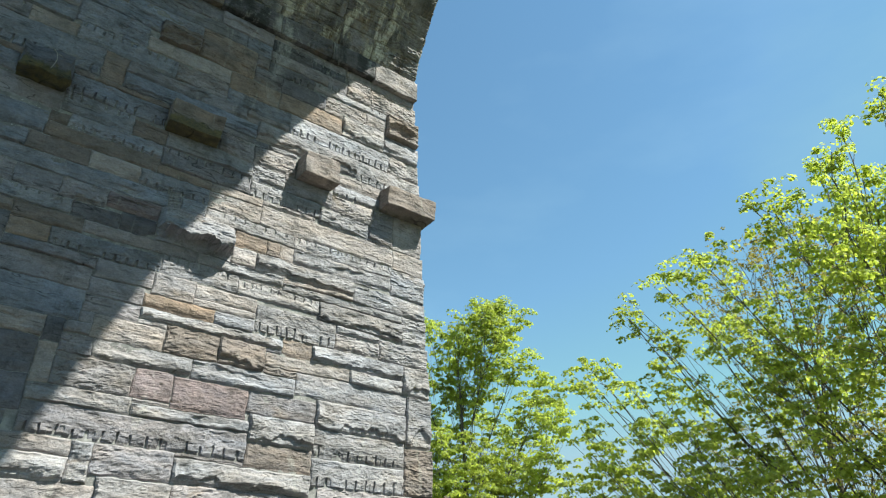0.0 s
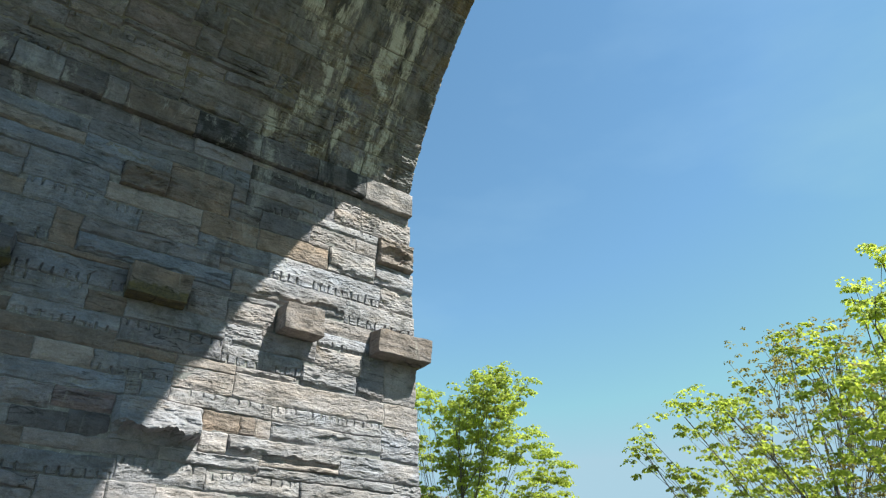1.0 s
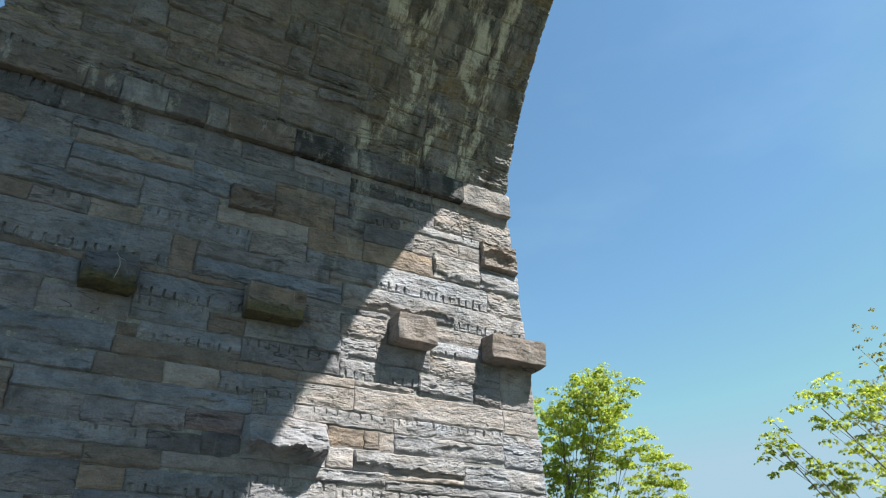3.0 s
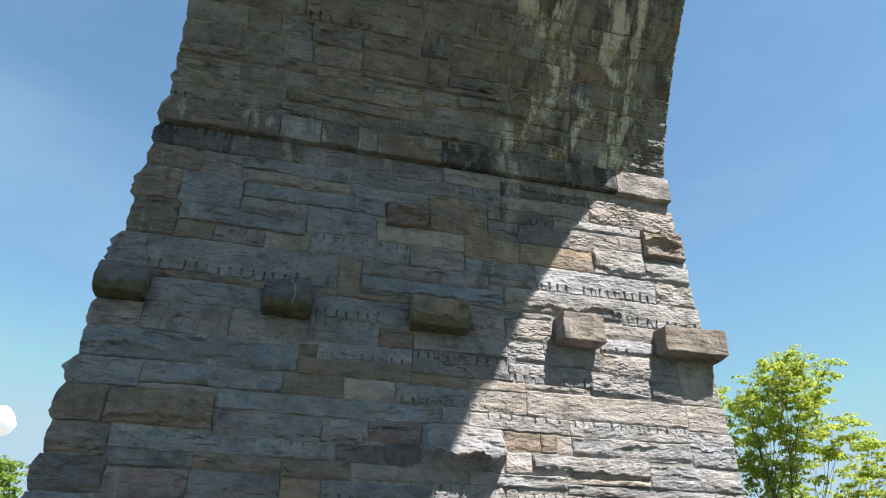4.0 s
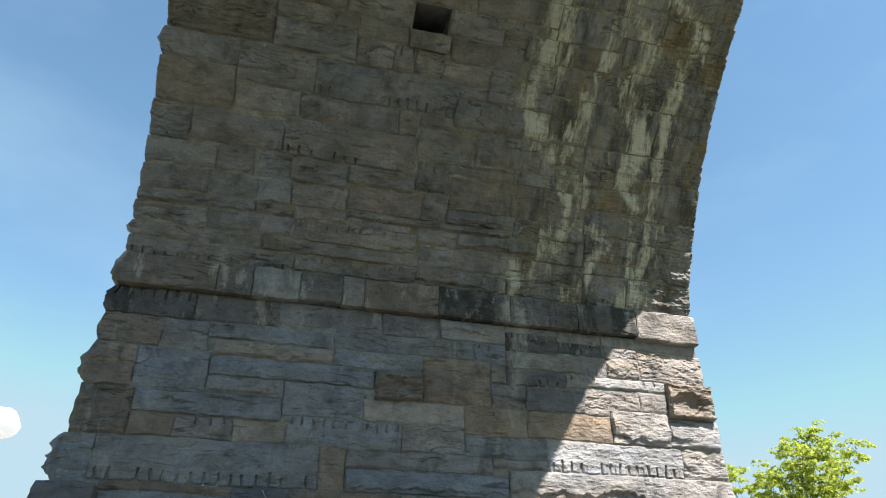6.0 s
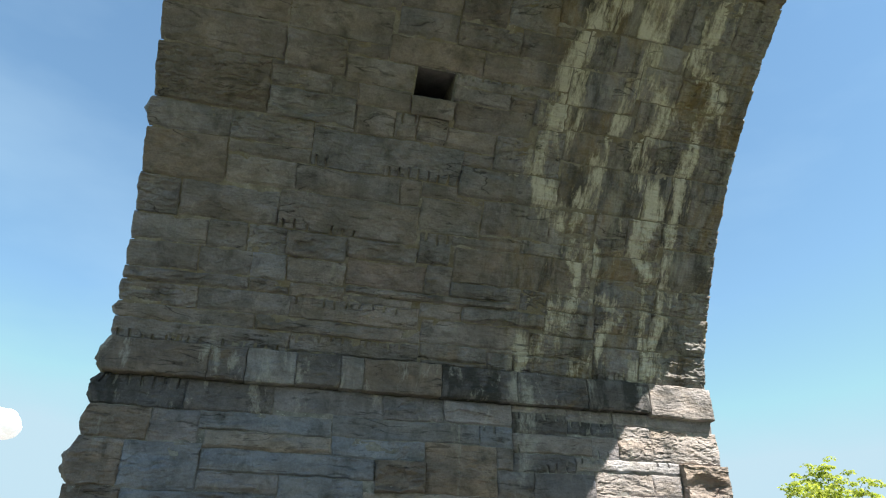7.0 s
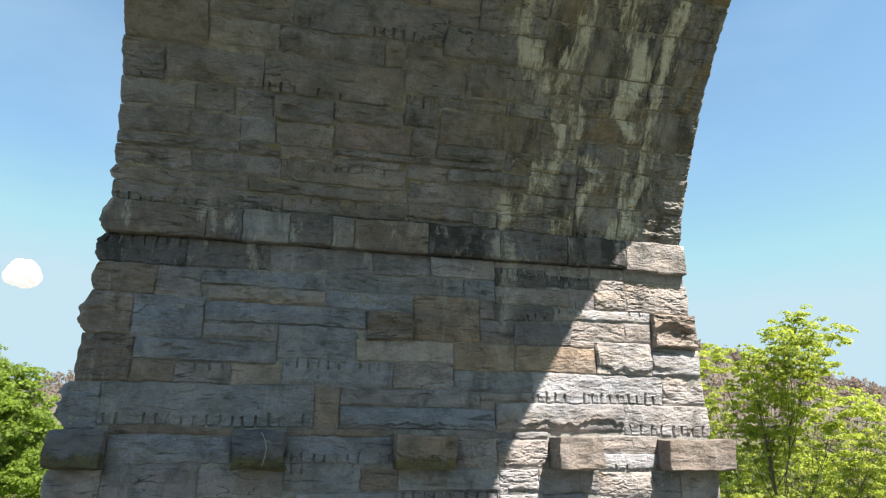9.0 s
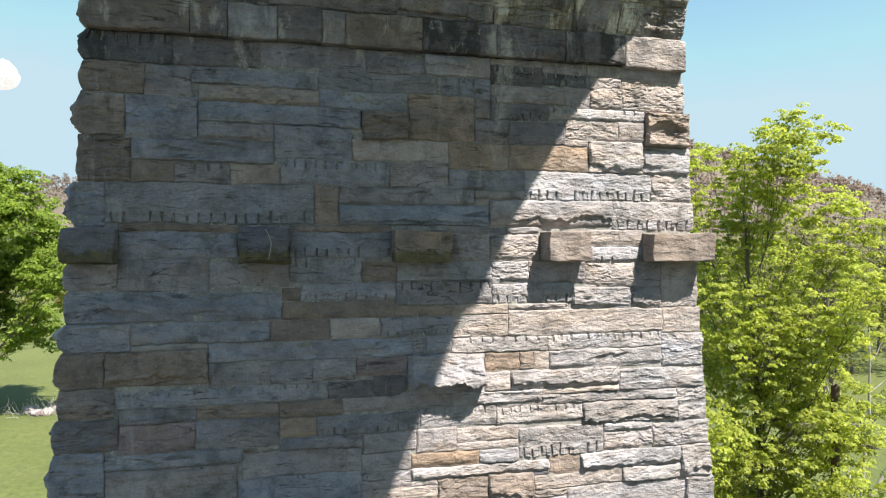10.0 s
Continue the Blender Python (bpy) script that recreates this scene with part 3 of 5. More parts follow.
# ---- ground, hills and sky ----
def ground_height(x, y):
    far = math.hypot(x, y)
    z = 0.25 * fbm(x * 0.02, y * 0.02, 1.0) * smooth01((far - 25) / 40)
    # wooded ridge beyond the meadow
    a = math.degrees(math.atan2(x, y))
    ridge = 14 + 48 * math.exp(-(((a - 27) / 18) ** 2)) + 20 * math.exp(-(((a + 14) / 10) ** 2)) + 2 * math.sin(a * 0.31)
    return z + ridge * smooth01((far - 130) / 190) * (1 + 0.1 * fbm(x * 0.01, y * 0.01, 4.0))


def terrain():
    verts, faces = [], []
    rings = [0, 4, 8, 12, 17, 23, 30, 38, 48, 60, 75, 95, 120, 140, 160, 185, 210, 240, 270, 300, 340, 400, 520, 800, 1400, 2600]
    spokes = 96
    verts.append((0, 0, 0))
    for r in rings[1:]:
        for s in range(spokes):
            a = 2 * math.pi * s / spokes
            x, y = r * math.sin(a), r * math.cos(a)
            verts.append((x, y, ground_height(x, y)))
    for s in range(spokes):
        faces.append((0, 1 + (s + 1) % spokes, 1 + s))
    for k in range(len(rings) - 2):
        for s in range(spokes):
            p, q = 1 + k * spokes, 1 + (k + 1) * spokes
            faces.append((p + s, p + (s + 1) % spokes, q + (s + 1) % spokes, q + s))
    return mesh_of("ground", verts, faces, GRASS, smooth=True)


tagged(terrain(), "bright green mown meadow rising to a wooded ridge", "ground", kind="structure")


# ---- trees ----
def tube(verts, faces, path, radii, sides=6):
    """A tapered tube along a list of points."""
    start = len(verts)
    for i, p in enumerate(path):
        d = (path[min(i + 1, len(path) - 1)] - path[max(i - 1, 0)]).normalized()
        x = d.orthogonal().normalized()
        y = d.cross(x)
        for s in range(sides):
            a = 2 * math.pi * s / sides
            verts.append(p + radii[i] * (math.cos(a) * x + math.sin(a) * y))
    for i in range(len(path) - 1):
        for s in range(sides):
            k, t = start + i * sides, (s + 1) % sides
            faces.append((k + s, k + t, k + sides + t, k + sides + s))
    tip = len(verts)
    verts.append(path[-1] + (path[-1] - path[-2]).normalized() * radii[-1])
    for s in range(sides):
        faces.append((tip - sides + s, tip - sides + (s + 1) % sides, tip))


def limb(rng, start, heading, length, bend, up):
    """A wandering line of points for a limb."""
    pts, p, d = [start.copy()], start.copy(), heading.normalized()
    steps = 6
    for _ in range(steps):
        d = (d + Vector((rng.gauss(0, bend), rng.gauss(0, bend), rng.gauss(0, bend) + up))).normalized()
        p = p + d * (length / steps)
        pts.append(p.copy())
    return pts


LEAF_SHAPE = [(0, -0.5), (0.42, -0.22), (0.30, 0.05), (0.50, 0.24), (0.16, 0.22), (0, 0.58), (-0.16, 0.22), (-0.50, 0.24), (-0.30, 0.05), (-0.42, -0.22)]


def unit(v):
    return v / np.maximum(np.linalg.norm(v, axis=1, keepdims=True), 1e-9)


def leaf_mesh(name, places, size, material, parent, seed, out=None, far=False):
    """Lobed blades at the places, each turned its own way and folded a little along its middle."""
    rs = np.random.RandomState(seed)
    n = len(places)
    nrm = np.stack([rs.normal(0, 0.6, n), rs.normal(-0.15, 0.6, n), rs.normal(0.75, 0.4, n)], 1)
    nrm = unit(nrm if out is None else 0.75 * nrm + 0.9 * out)
    x = unit(np.cross(nrm, unit(rs.normal(0, 1, (n, 3)))))
    y = np.cross(nrm, x)
    s = (size * rs.uniform(0.55, 1.25, n))[:, None, None]
    shape = np.array([(0, -0.5), (0.42, 0.0), (0, 0.55), (-0.42, 0.0)] if far else LEAF_SHAPE)
    k = len(shape)
    h = k // 2 + 1
    a, b = shape[:, 0][None, :, None], shape[:, 1][None, :, None]
    v = np.asarray(places)[:, None, :] + s * (a * x[:, None] + b * y[:, None] + (0.25 * abs(a) - 0.12 * b * b) * nrm[:, None])
    halves = np.array([list(range(h)), [0] + list(range(h - 1, k))])
    faces = (np.arange(n)[:, None, None] * k + halves[None]).reshape(-1)
    me = bpy.data.meshes.new(name)
    me.vertices.add(n * k)
    me.vertices.foreach_set("co", v.reshape(-1))
    me.loops.add(n * 2 * h)
    me.loops.foreach_set("vertex_index", faces)
    me.polygons.add(n * 2)
    me.polygons.foreach_set("loop_start", np.arange(n * 2) * h)
    me.polygons.foreach_set("loop_total", np.full(n * 2, h))
    me.update(calc_edges=True)
    me.materials.append(material)
    ob = new(name, me)
    ob.parent = parent
    return ob


def tree(name, label, base, lobes, across, leaf_mat, bark, seed, size, clumps, per_clump, trunk_r, deep=1.3, spread=0.12, far=False, fore=0.0):
    """A broad-leaved tree. lobes: how far along `across`, height and radius of each mass of the crown; leaders and
    limbs run up from the trunk to them and divide into twigs, which carry the leaves in clumps."""
    rng = random.Random(seed)
    thing = tagged(new(name), label, "tree")
    thing.location = base
    wv, wf, tips = [], [], []
    ax = Vector((across[0], across[1], 0)).normalized()
    ay = Vector((-ax.y, ax.x, 0))
    high = max(z for _, z, _ in lobes)
    lead = limb(rng, Vector((0, 0, -0.3)), Vector((0, 0, 1)), high * 0.93, 0.035, 0.06)
    tube(wv, wf, lead, [trunk_r * (1.2 if i == 0 else 1) * (1 - 0.9 * i / 6) for i in range(7)], 9)
    for lat, z, r in lobes:
        mid = ax * lat + ay * (rng.uniform(-deep, deep) - (fore if z < 0.5 * high else 0.0)) + Vector((0, 0, z))
        f = min(0.9, max(0.2, (z - abs(lat) - 0.8 * r) / high * 0.85 + rng.uniform(-0.08, 0.08)))
        i = min(5, int(f * 6))
        root = lead[i].lerp(lead[i + 1], f * 6 - i)
        bow = root.lerp(mid, 0.5) + Vector((0, 0, -0.14 * abs(lat) - 0.2)) + ax * rng.uniform(-0.3, 0.3) + ay * rng.uniform(-0.3, 0.3)
        arm = [root * (1 - q) ** 2 + bow * 2 * q * (1 - q) + mid * q * q for q in (k / 7 for k in range(8))]
        arm = [p + Vector((rng.gauss(0, 0.03), rng.gauss(0, 0.03), rng.gauss(0, 0.03))) for p in arm]
        r0 = trunk_r * (1 - 0.85 * f) * 0.33
        tube(wv, wf, arm, [max(0.008, r0 * (1 - 0.85 * q / 7)) for q in range(8)], 6)
        for k in (3, 4, 5, 6):  # tufts along the limb itself
            tips += [arm[k] + Vector((rng.gauss(0, 0.14), rng.gauss(0, 0.14), rng.gauss(0.05, 0.1))) for _ in range(3)]
        count = max(10, int(clumps * r * r))
        for k in range(count):
            way = Vector((rng.gauss(0, 1), rng.gauss(0, 1), rng.gauss(0, 1))).normalized()
            end = mid + way * r * rng.uniform(0.12, 1.0) ** 0.45 * (1 + 0.55 * noise.noise(way * 2.5 + Vector((seed, z, lat))))
            s = arm[rng.choice((2, 3, 4, 5, 6, 7))]
            if k % 5 == 0:
                half = s.lerp(end, 0.55) + Vector((rng.gauss(0, 0.10), rng.gauss(0, 0.10), 0.10 * r))
                tube(wv, wf, [s, half, end], [max(0.006, r0 * 0.2), max(0.005, r0 * 0.11), 0.004], 4)
            tips.append(end)
    mesh_of("trunk", wv, wf, bark, thing, smooth=True)
    rs = np.random.RandomState(seed)
    at = np.repeat(np.array([tuple(p) for p in tips]), per_clump, axis=0)
    # each tuft is a low dome of overlapping leaves
    out = unit(rs.normal(0, 1, at.shape)) * np.array([1, 1, 0.8])
    out[:, 2] = np.abs(out[:, 2]) - 0.15
    wide = np.repeat(rs.uniform(0.55, 1.3, len(tips)), per_clump)[:, None]
    at = at + out * np.array([1, 1, 0.75]) * spread * wide * rs.uniform(0.35, 1.0, (len(at), 1)) ** 0.6
    leaf_mesh("crown", at, size, leaf_mat, thing, seed, out, far)
    return thing


tree("maple_tree", "slender young maple in fresh yellow-green spring leaf beside the pier", (15.0, 18.5, 0),
     [(0.9, 13.45, 0.42), (0.25, 13.1, 0.5), (1.6, 13.0, 0.4), (0.3, 12.5, 0.7), (1.1, 12.6, 0.5), (0.7, 12.0, 0.8), (-0.6, 12.5, 0.5), (-0.5, 11.8, 0.8), (-1.5, 12.3, 0.5), (-2.0, 11.9, 0.7), (-2.2, 10.9, 0.9),
      (-0.4, 10.8, 1.2), (1.2, 10.9, 0.8), (2.2, 11.05, 0.45), (2.3, 10.3, 0.55), (2.2, 8.7, 0.6), (1.9, 9.6, 0.9), (-2.0, 9.2, 1.3), (0.2, 9.0, 1.5), (2.0, 7.8, 0.9), (-2.1, 7.2, 1.4), (0.1, 6.8, 1.6), (-2.0, 5.0, 1.4),
      (0.6, 4.8, 1.5), (2.2, 5.4, 0.9), (-0.5, 3.2, 1.5), (1.8, 3.4, 1.2), (-2.2, 3.0, 1.2), (-1.0, 4.4, 1.2), (1.5, 4.6, 1.2), (1.2, 2.6, 1.0), (-1.0, 6.0, 1.2), (0.9, 5.8, 1.2), (-0.8, 8.0, 1.2), (1.1, 7.5, 1.0)], (0.772, -0.635),
     LEAF_SPRING, BARK, 11, 0.082, 98, 30, 0.12, 2.0, 0.20, fore=0.7)
tree("maple_tree", "broad maple in bright spring leaf with open branching", (12.0, 6.1, 0),
     [(-4.0, 7.6, 0.42), (-3.6, 7.3, 0.5), (-3.4, 8.75, 0.4), (-3.0, 8.3, 0.5), (-2.7, 9.3, 0.45), (0.75, 10.4, 0.3), (1.2, 10.5, 0.35), (0.3, 9.7, 0.5), (-1.7, 8.9, 0.6), (-2.2, 8.3, 0.6), (-0.6, 9.5, 0.55), (0.15, 10.95, 0.25), (-4.1, 5.6, 0.38), (-4.2, 6.8, 0.35), (-3.7, 5.6, 0.6), (-2.6, 5.9, 0.8), (-4.0, 6.3, 0.4), (0.3, 10.2, 0.35), (0.6, 11.2, 0.25), (0.5, 10.75, 0.28), (0.95, 10.0, 0.45), (1.5, 9.5, 0.75),
      (0.1, 8.8, 0.9), (-1.2, 8.1, 0.9), (-2.9, 7.1, 0.7), (0.5, 7.7, 1.2), (2.2, 8.3, 1.4), (-3.5, 6.2, 0.6), (-2.0, 6.3, 1.0),
      (-1.0, 7.2, 1.0), (1.3, 7.0, 1.2), (0.2, 6.2, 1.4), (2.1, 6.3, 1.5), (-3.0, 5.0, 0.8), (-1.6, 5.2, 1.0), (-0.4, 4.9, 1.2), (1.4, 4.6, 1.5), (-2.3, 3.9, 0.9)], (0.35, -0.937),
     LEAF_SPRING, BARK, 23, 0.062, 105, 26, 0.10, 1.2, 0.15)
tree("budding_tree", "tall tree still in bud with thin bare twigs", (15.1, 8.2, 0),
     [(-0.3, 11.7, 0.5), (0.5, 11.2, 0.7), (-0.9, 11.0, 0.7), (0.2, 10.4, 1.0), (1.2, 10.4, 0.8), (-1.2, 9.6, 0.9), (0.8, 9.0, 1.1), (-0.4, 8.2, 1.2),
      (1.6, 7.8, 1.1), (-1.4, 7.2, 1.1), (0.4, 6.2, 1.3)], (0.45, -0.89),
     LEAF_BUD, BARK, 31, 0.05, 110, 15, 0.12, 1.0, 0.11)
tree("shade_tree", "dense round green tree on the mown meadow", (-15.2, 46.5, 0),
     [(0, 14.1, 1.6), (-1.8, 13.1, 1.8), (1.9, 12.7, 1.8), (0.2, 11.7, 2.4), (-3.4, 10.9, 1.9), (3.4, 10.5, 1.9), (-1.2, 9.5, 2.4), (2.0, 8.7, 2.2),
      (-4.0, 8.3, 1.7), (4.2, 8.1, 1.7), (0, 6.1, 2.2), (-2.6, 5.3, 1.7), (3.0, 5.1, 1.7)], (0.95, 0.3),
     LEAF_FULL, BARK, 5, 0.19, 42, 44, 0.30, 3.0, 0.60, True)


def woods(name, label, seed, count, arc, reach, heights, leaves_each, size, leaf_mat, keep_open):
    """A mixed wood, too many trees to count."""
    rng = random.Random(seed)
    wv, wf, tips = [], [], []
    for _ in range(count):
        deg, r = rng.uniform(*arc), rng.uniform(*reach)
        if deg < keep_open[0] and r < keep_open[1]:
            continue
        a = math.radians(deg)
        x, y = 1.6 + r * math.sin(a), 2.2 + r * math.cos(a)
        hgt = rng.uniform(*heights)
        foot = Vector((x, y, ground_height(x, y) - 0.3))
        lean = Vector((rng.gauss(0, 0.05), rng.gauss(0, 0.05), 1)) * hgt
        tube(wv, wf, [foot, foot + lean * 0.5, foot + lean * 0.95], [0.018 * hgt, 0.012 * hgt, 0.02], 5)
        for _ in range(5):
            q = rng.uniform(0.3, 0.7)
            g = rng.uniform(0, 6.283)
            out = Vector((math.sin(g), math.cos(g), rng.uniform(0.5, 1.2))) * hgt * 0.25
            tube(wv, wf, [foot + lean * q, foot + lean * q + out * 0.5, foot + lean * q + out], [0.007 * hgt, 0.005 * hgt, 0.02], 4)
        for _ in range(max(6, leaves_each // 6)):
            q = rng.uniform(0.28, 1.0)
            w = hgt * 0.30 * math.sin(math.pi * (q * 0.75 + 0.15)) * rng.uniform(0.3, 1.1)
            g = rng.uniform(0, 6.283)
            tip = foot + lean * q + Vector((w * math.sin(g), w * math.cos(g), 0))
            wide = 0.045 * hgt
            tips += [tip + Vector((rng.gauss(0, wide), rng.gauss(0, wide), rng.gauss(0, wide * 0.7))) for _ in range(6)]
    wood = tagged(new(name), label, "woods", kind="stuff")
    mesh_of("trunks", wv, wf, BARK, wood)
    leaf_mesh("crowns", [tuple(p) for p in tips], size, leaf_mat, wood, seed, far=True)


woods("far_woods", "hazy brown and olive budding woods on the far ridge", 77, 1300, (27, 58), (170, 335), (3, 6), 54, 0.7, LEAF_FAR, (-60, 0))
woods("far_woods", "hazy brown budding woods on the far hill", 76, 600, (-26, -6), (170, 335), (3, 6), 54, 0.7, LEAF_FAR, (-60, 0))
woods("wood_edge", "olive and brown trees along the meadow edge", 78, 62, (27, 64), (48, 105), (8, 14), 900, 0.30, LEAF_OLIVE, (-60, 0))
woods("wood_edge", "olive and brown trees beyond the meadow", 79, 60, (-34, -8), (125, 165), (3, 6), 500, 0.30, LEAF_BUD, (-60, 0))


# ---- rocks and brush on the meadow, a dead tree, a shed ----
def rock_pile(x, y):
    thing = tagged(new("rock_pile"), "low heap of pale rocks and dry brush on the grass", "rocks")
    thing.location = (x, y, ground_height(x, y))
    rng = random.Random(9)
    for _ in range(16):
        bm = bmesh.new()
        r = rng.uniform(0.15, 0.42)
        bmesh.ops.create_icosphere(bm, subdivisions=2, radius=r)
        s = rng.random() * 50
        for v in bm.verts:
            v.co.z *= 0.65
            v.co += 0.3 * r * noise.noise_vector(v.co * 2.2 / r * 0.5 + Vector((s, 0, 0)))
        ob = part("rock", bm, PIER_STONE[rng.choice("tpug")], thing)
        ob.location = (rng.gauss(0, 1.2), rng.gauss(0, 0.5), r * 0.4)
    wv, wf = [], []
    for _ in range(90):
        p = Vector((rng.gauss(0, 1.4), rng.gauss(0, 0.6), 0.05))
        line = limb(rng, p, Vector((rng.gauss(0, 1), rng.gauss(0, 0.6), rng.uniform(0.3, 1.2))), rng.uniform(0.5, 1.5), 0.2, 0.0)
        tube(wv, wf, line, [0.018 - 0.002 * k for k in range(7)], 3)
    mesh_of("brush", wv, wf, PALE_BARK, thing)


rock_pile(-11.6, 47.5)


def dead_tree(x, y, height):
    thing = tagged(new("dead_tree"), "bare bleached dead tree with broken forks", "tree")
    thing.location = (x, y, 0)
    rng = random.Random(15)
    wv, wf = [], []
    for a, top in ((0.06, 1.0), (-0.16, 0.9), (0.3, 0.62)):
        line = limb(rng, Vector((0, 0, -0.2)), Vector((a, -a, 1)), height * top, 0.06, 0.0)
        tube(wv, wf, line, [0.085 * (1 - 0.8 * k / 6) for k in range(7)], 7)
        for k in (3, 4, 5):
            side = limb(rng, line[k], Vector((rng.gauss(0, 1), rng.gauss(0, 1), 0.7)), rng.uniform(0.6, 1.5), 0.12, 0.05)
            tube(wv, wf, side, [0.03 * (1 - 0.8 * q / 6) for q in range(7)], 5)
    mesh_of("trunk", wv, wf, PALE_BARK, thing, smooth=True)


dead_tree(22.4, 22.6, 7.2)


def shed(x, y, turn):
    plain = Nodes("painted_boards", 0.7)
    red = plain.done(plain.ramp(plain.noise(4, 5, 0.6, plain.at((6, 6, 0.5))), [(0.3, (0.25, 0.09, 0.08)), (0.7, (0.36, 0.15, 0.13))]))
    tin = Nodes("white_sheet_roof", 0.5)
    white = tin.done(tin.ramp(tin.noise(3, 5), [(0.3, (0.62, 0.6, 0.58)), (0.7, (0.8, 0.79, 0.78))]))
    thing = tagged(new("shed"), "small red-brown board shed with a white roof", "shed")
    thing.location = (x, y, ground_height(x, y))
    thing.rotation_euler = (0, 0, turn)
    bm = bmesh.new()
    bmesh.ops.create_cube(bm, size=1.0, matrix=Matrix.Translation((0, 0, 0.9)) @ Matrix.Diagonal((2.2, 1.8, 1.9, 1)))
    part("wall", bm, red, thing)
    bm = bmesh.new()
    for s in (-1, 1):
        m = Matrix.Translation((0, s * 0.55, 2.12)) @ Matrix.Rotation(-s * 0.5, 4, "X") @ Matrix.Diagonal((2.6, 1.35, 0.07, 1))
        bmesh.ops.create_cube(bm, size=1.0, matrix=m)
    part("roof", bm, white, thing)
    bm = bmesh.new()
    bmesh.ops.create_cube(bm, size=1.0, matrix=Matrix.Translation((0, -0.92, 0.85)) @ Matrix.Diagonal((0.8, 0.05, 1.6, 1)))
    part("door", bm, white, thing)


shed(46.5, 53.5, -0.6)


# ---- a single fair-weather cloud, far off ----
def cloud():
    n = Nodes("cloud_white_glow", 1.0)
    mat = n.done((0.95, 0.95, 0.95))
    # a faint glow of its own lifts the grey shaded side
    n.bsdf.inputs["Emission Color"].default_value = (0.9, 0.95, 1.0, 1)
    n.bsdf.inputs["Emission Strength"].default_value = 0.2
    rng = random.Random(3)
    bm = bmesh.new()
    for k in range(16):
        a = 2 * math.pi * k / 16
        q = rng.uniform(0.2, 0.8)
        p = Vector((24 * q * math.cos(a), rng.uniform(-8, 8), 15 * q * math.sin(a) + rng.uniform(-3, 3)))
        bmesh.ops.create_icosphere(bm, subdivisions=3, radius=rng.uniform(15, 18), matrix=Matrix.Translation(p))
    for v in bm.verts:
        v.co += 1.6 * noise.noise_vector(v.co * 0.08) + 0.5 * noise.noise_vector(v.co * 0.3)
    for f in bm.faces:
        f.smooth = True
    ob = tagged(new("cloud"), "small white fair-weather cloud in a clear sky", "cloud", kind="structure")
    part("puff", bm, mat, ob)
    ob.location = (-462, 1340, 318)


cloud()


# ---- the cut-off pole behind the maple ----
def pole():
    rust = Nodes("rusty_steel", 0.8)
    rust.bsdf.inputs["Metallic"].default_value = 0.2
    steel = rust.done(rust.ramp(rust.noise(5, 6, 0.7, rust.at((1, 1, 0.4))), [(0.35, (0.06, 0.048, 0.04)), (0.6, (0.14, 0.09, 0.065)), (0.8, (0.2, 0.18, 0.16))]))
    thing = tagged(new("utility_pole"), "cut-off rusty hollow pole with two weathered crossarms", "pole")
    thing.location = (15.8, 16.85, 0)
    bm = bmesh.new()
    rings = []
    for r, z in ((0.12, -0.3), (0.10, 6.18), (0.078, 6.18), (0.078, 5.4)):
        rings.append([bm.verts.new((r * math.cos(a), r * math.sin(a), z + 0.03 * math.sin(3 * a))) for a in (k * math.pi / 9 for k in range(18))])
    for p, q in zip(rings, rings[1:]):
        for k in range(18):
            bm.faces.new((p[k], p[(k + 1) % 18], q[(k + 1) % 18], q[k]))
    part("shaft", bm, steel, thing)
    for z, a, b in ((5.19, -1.34, 0.81), (4.63, 0.07, 1.05)):
        bm = bmesh.new()
        bmesh.ops.create_cube(bm, size=1.0)
        bmesh.ops.scale(bm, vec=(b - a, 0.09, 0.10), verts=bm.verts)
        bmesh.ops.bevel(bm, geom=bm.edges[:], offset=0.012, segments=1, affect="EDGES")
        arm = part("crossarm", bm, TIMBER, thing, "weathered grey timber crossarm")
        arm.location = (0.97 * (a + b) / 2 - 0.04, -0.24 * (a + b) / 2 - 0.17, z)
        arm.rotation_euler = (0, 0, radians(-14))


pole()


dry_stalk()


# ---- stones, course by course: lower bed, upper bed, then (from, to, tone and face) ----
def pier_course(z0, z1, *blocks):
    for x0, x1, look_of in blocks:
        m = (z0 + z1) / 2
        ends = (x0 < left_edge(m) + 0.06, x1 > right_edge(m) - 0.06)
        impost = 0.10 if z0 > 12.0 else 0.0
        stone(pier, on_pier, x0, x1, z0, z1, look_of[0], look_of[1], STAINED_STONE if z0 > 11.7 and x1 < 6.2 else PIER_STONE, ends, impost)


def arch_course(s0, s1, *blocks):
    for x0, x1, look_of in blocks:
        m = SPRING + 0.9 * (s0 + s1) / 2
        ends = (x0 < left_edge(m) + 0.08, x1 > right_edge(m) - 0.08)
        x1 += 0.008 * (s0 + s1) if ends[1] else 0.0
        stone(vault, on_vault, x0, x1, s0, s1, look_of[0], look_of[1], VAULT_STONE, ends)


pier_course(4.3, 4.56, (-0.83, -0.15, "bs"), (-0.15, 0.47, "br"))
pier_course(4.3, 4.58, (5.93, 6.81, "bl"))
pier_course(4.3, 4.6, (2.35, 3.49, "gc"))
pier_course(4.3, 4.66, (1.67, 2.35, "ns"), (4.61, 5.35, "tl"), (5.35, 5.93, "ts"))
pier_course(4.3, 4.7, (0.47, 1.67, "dr"), (3.49, 4.61, "gs"))
pier_course(4.3, 4.72, (6.81, 7.40, "dr"))
pier_course(4.56, 4.62, (-0.83, 0.45, "bl"))
pier_course(4.58, 4.8, (5.93, 6.59, "dr"), (6.59, 6.81, "gr"))
pier_course(4.6, 4.67, (2.35, 3.49, "gr"))
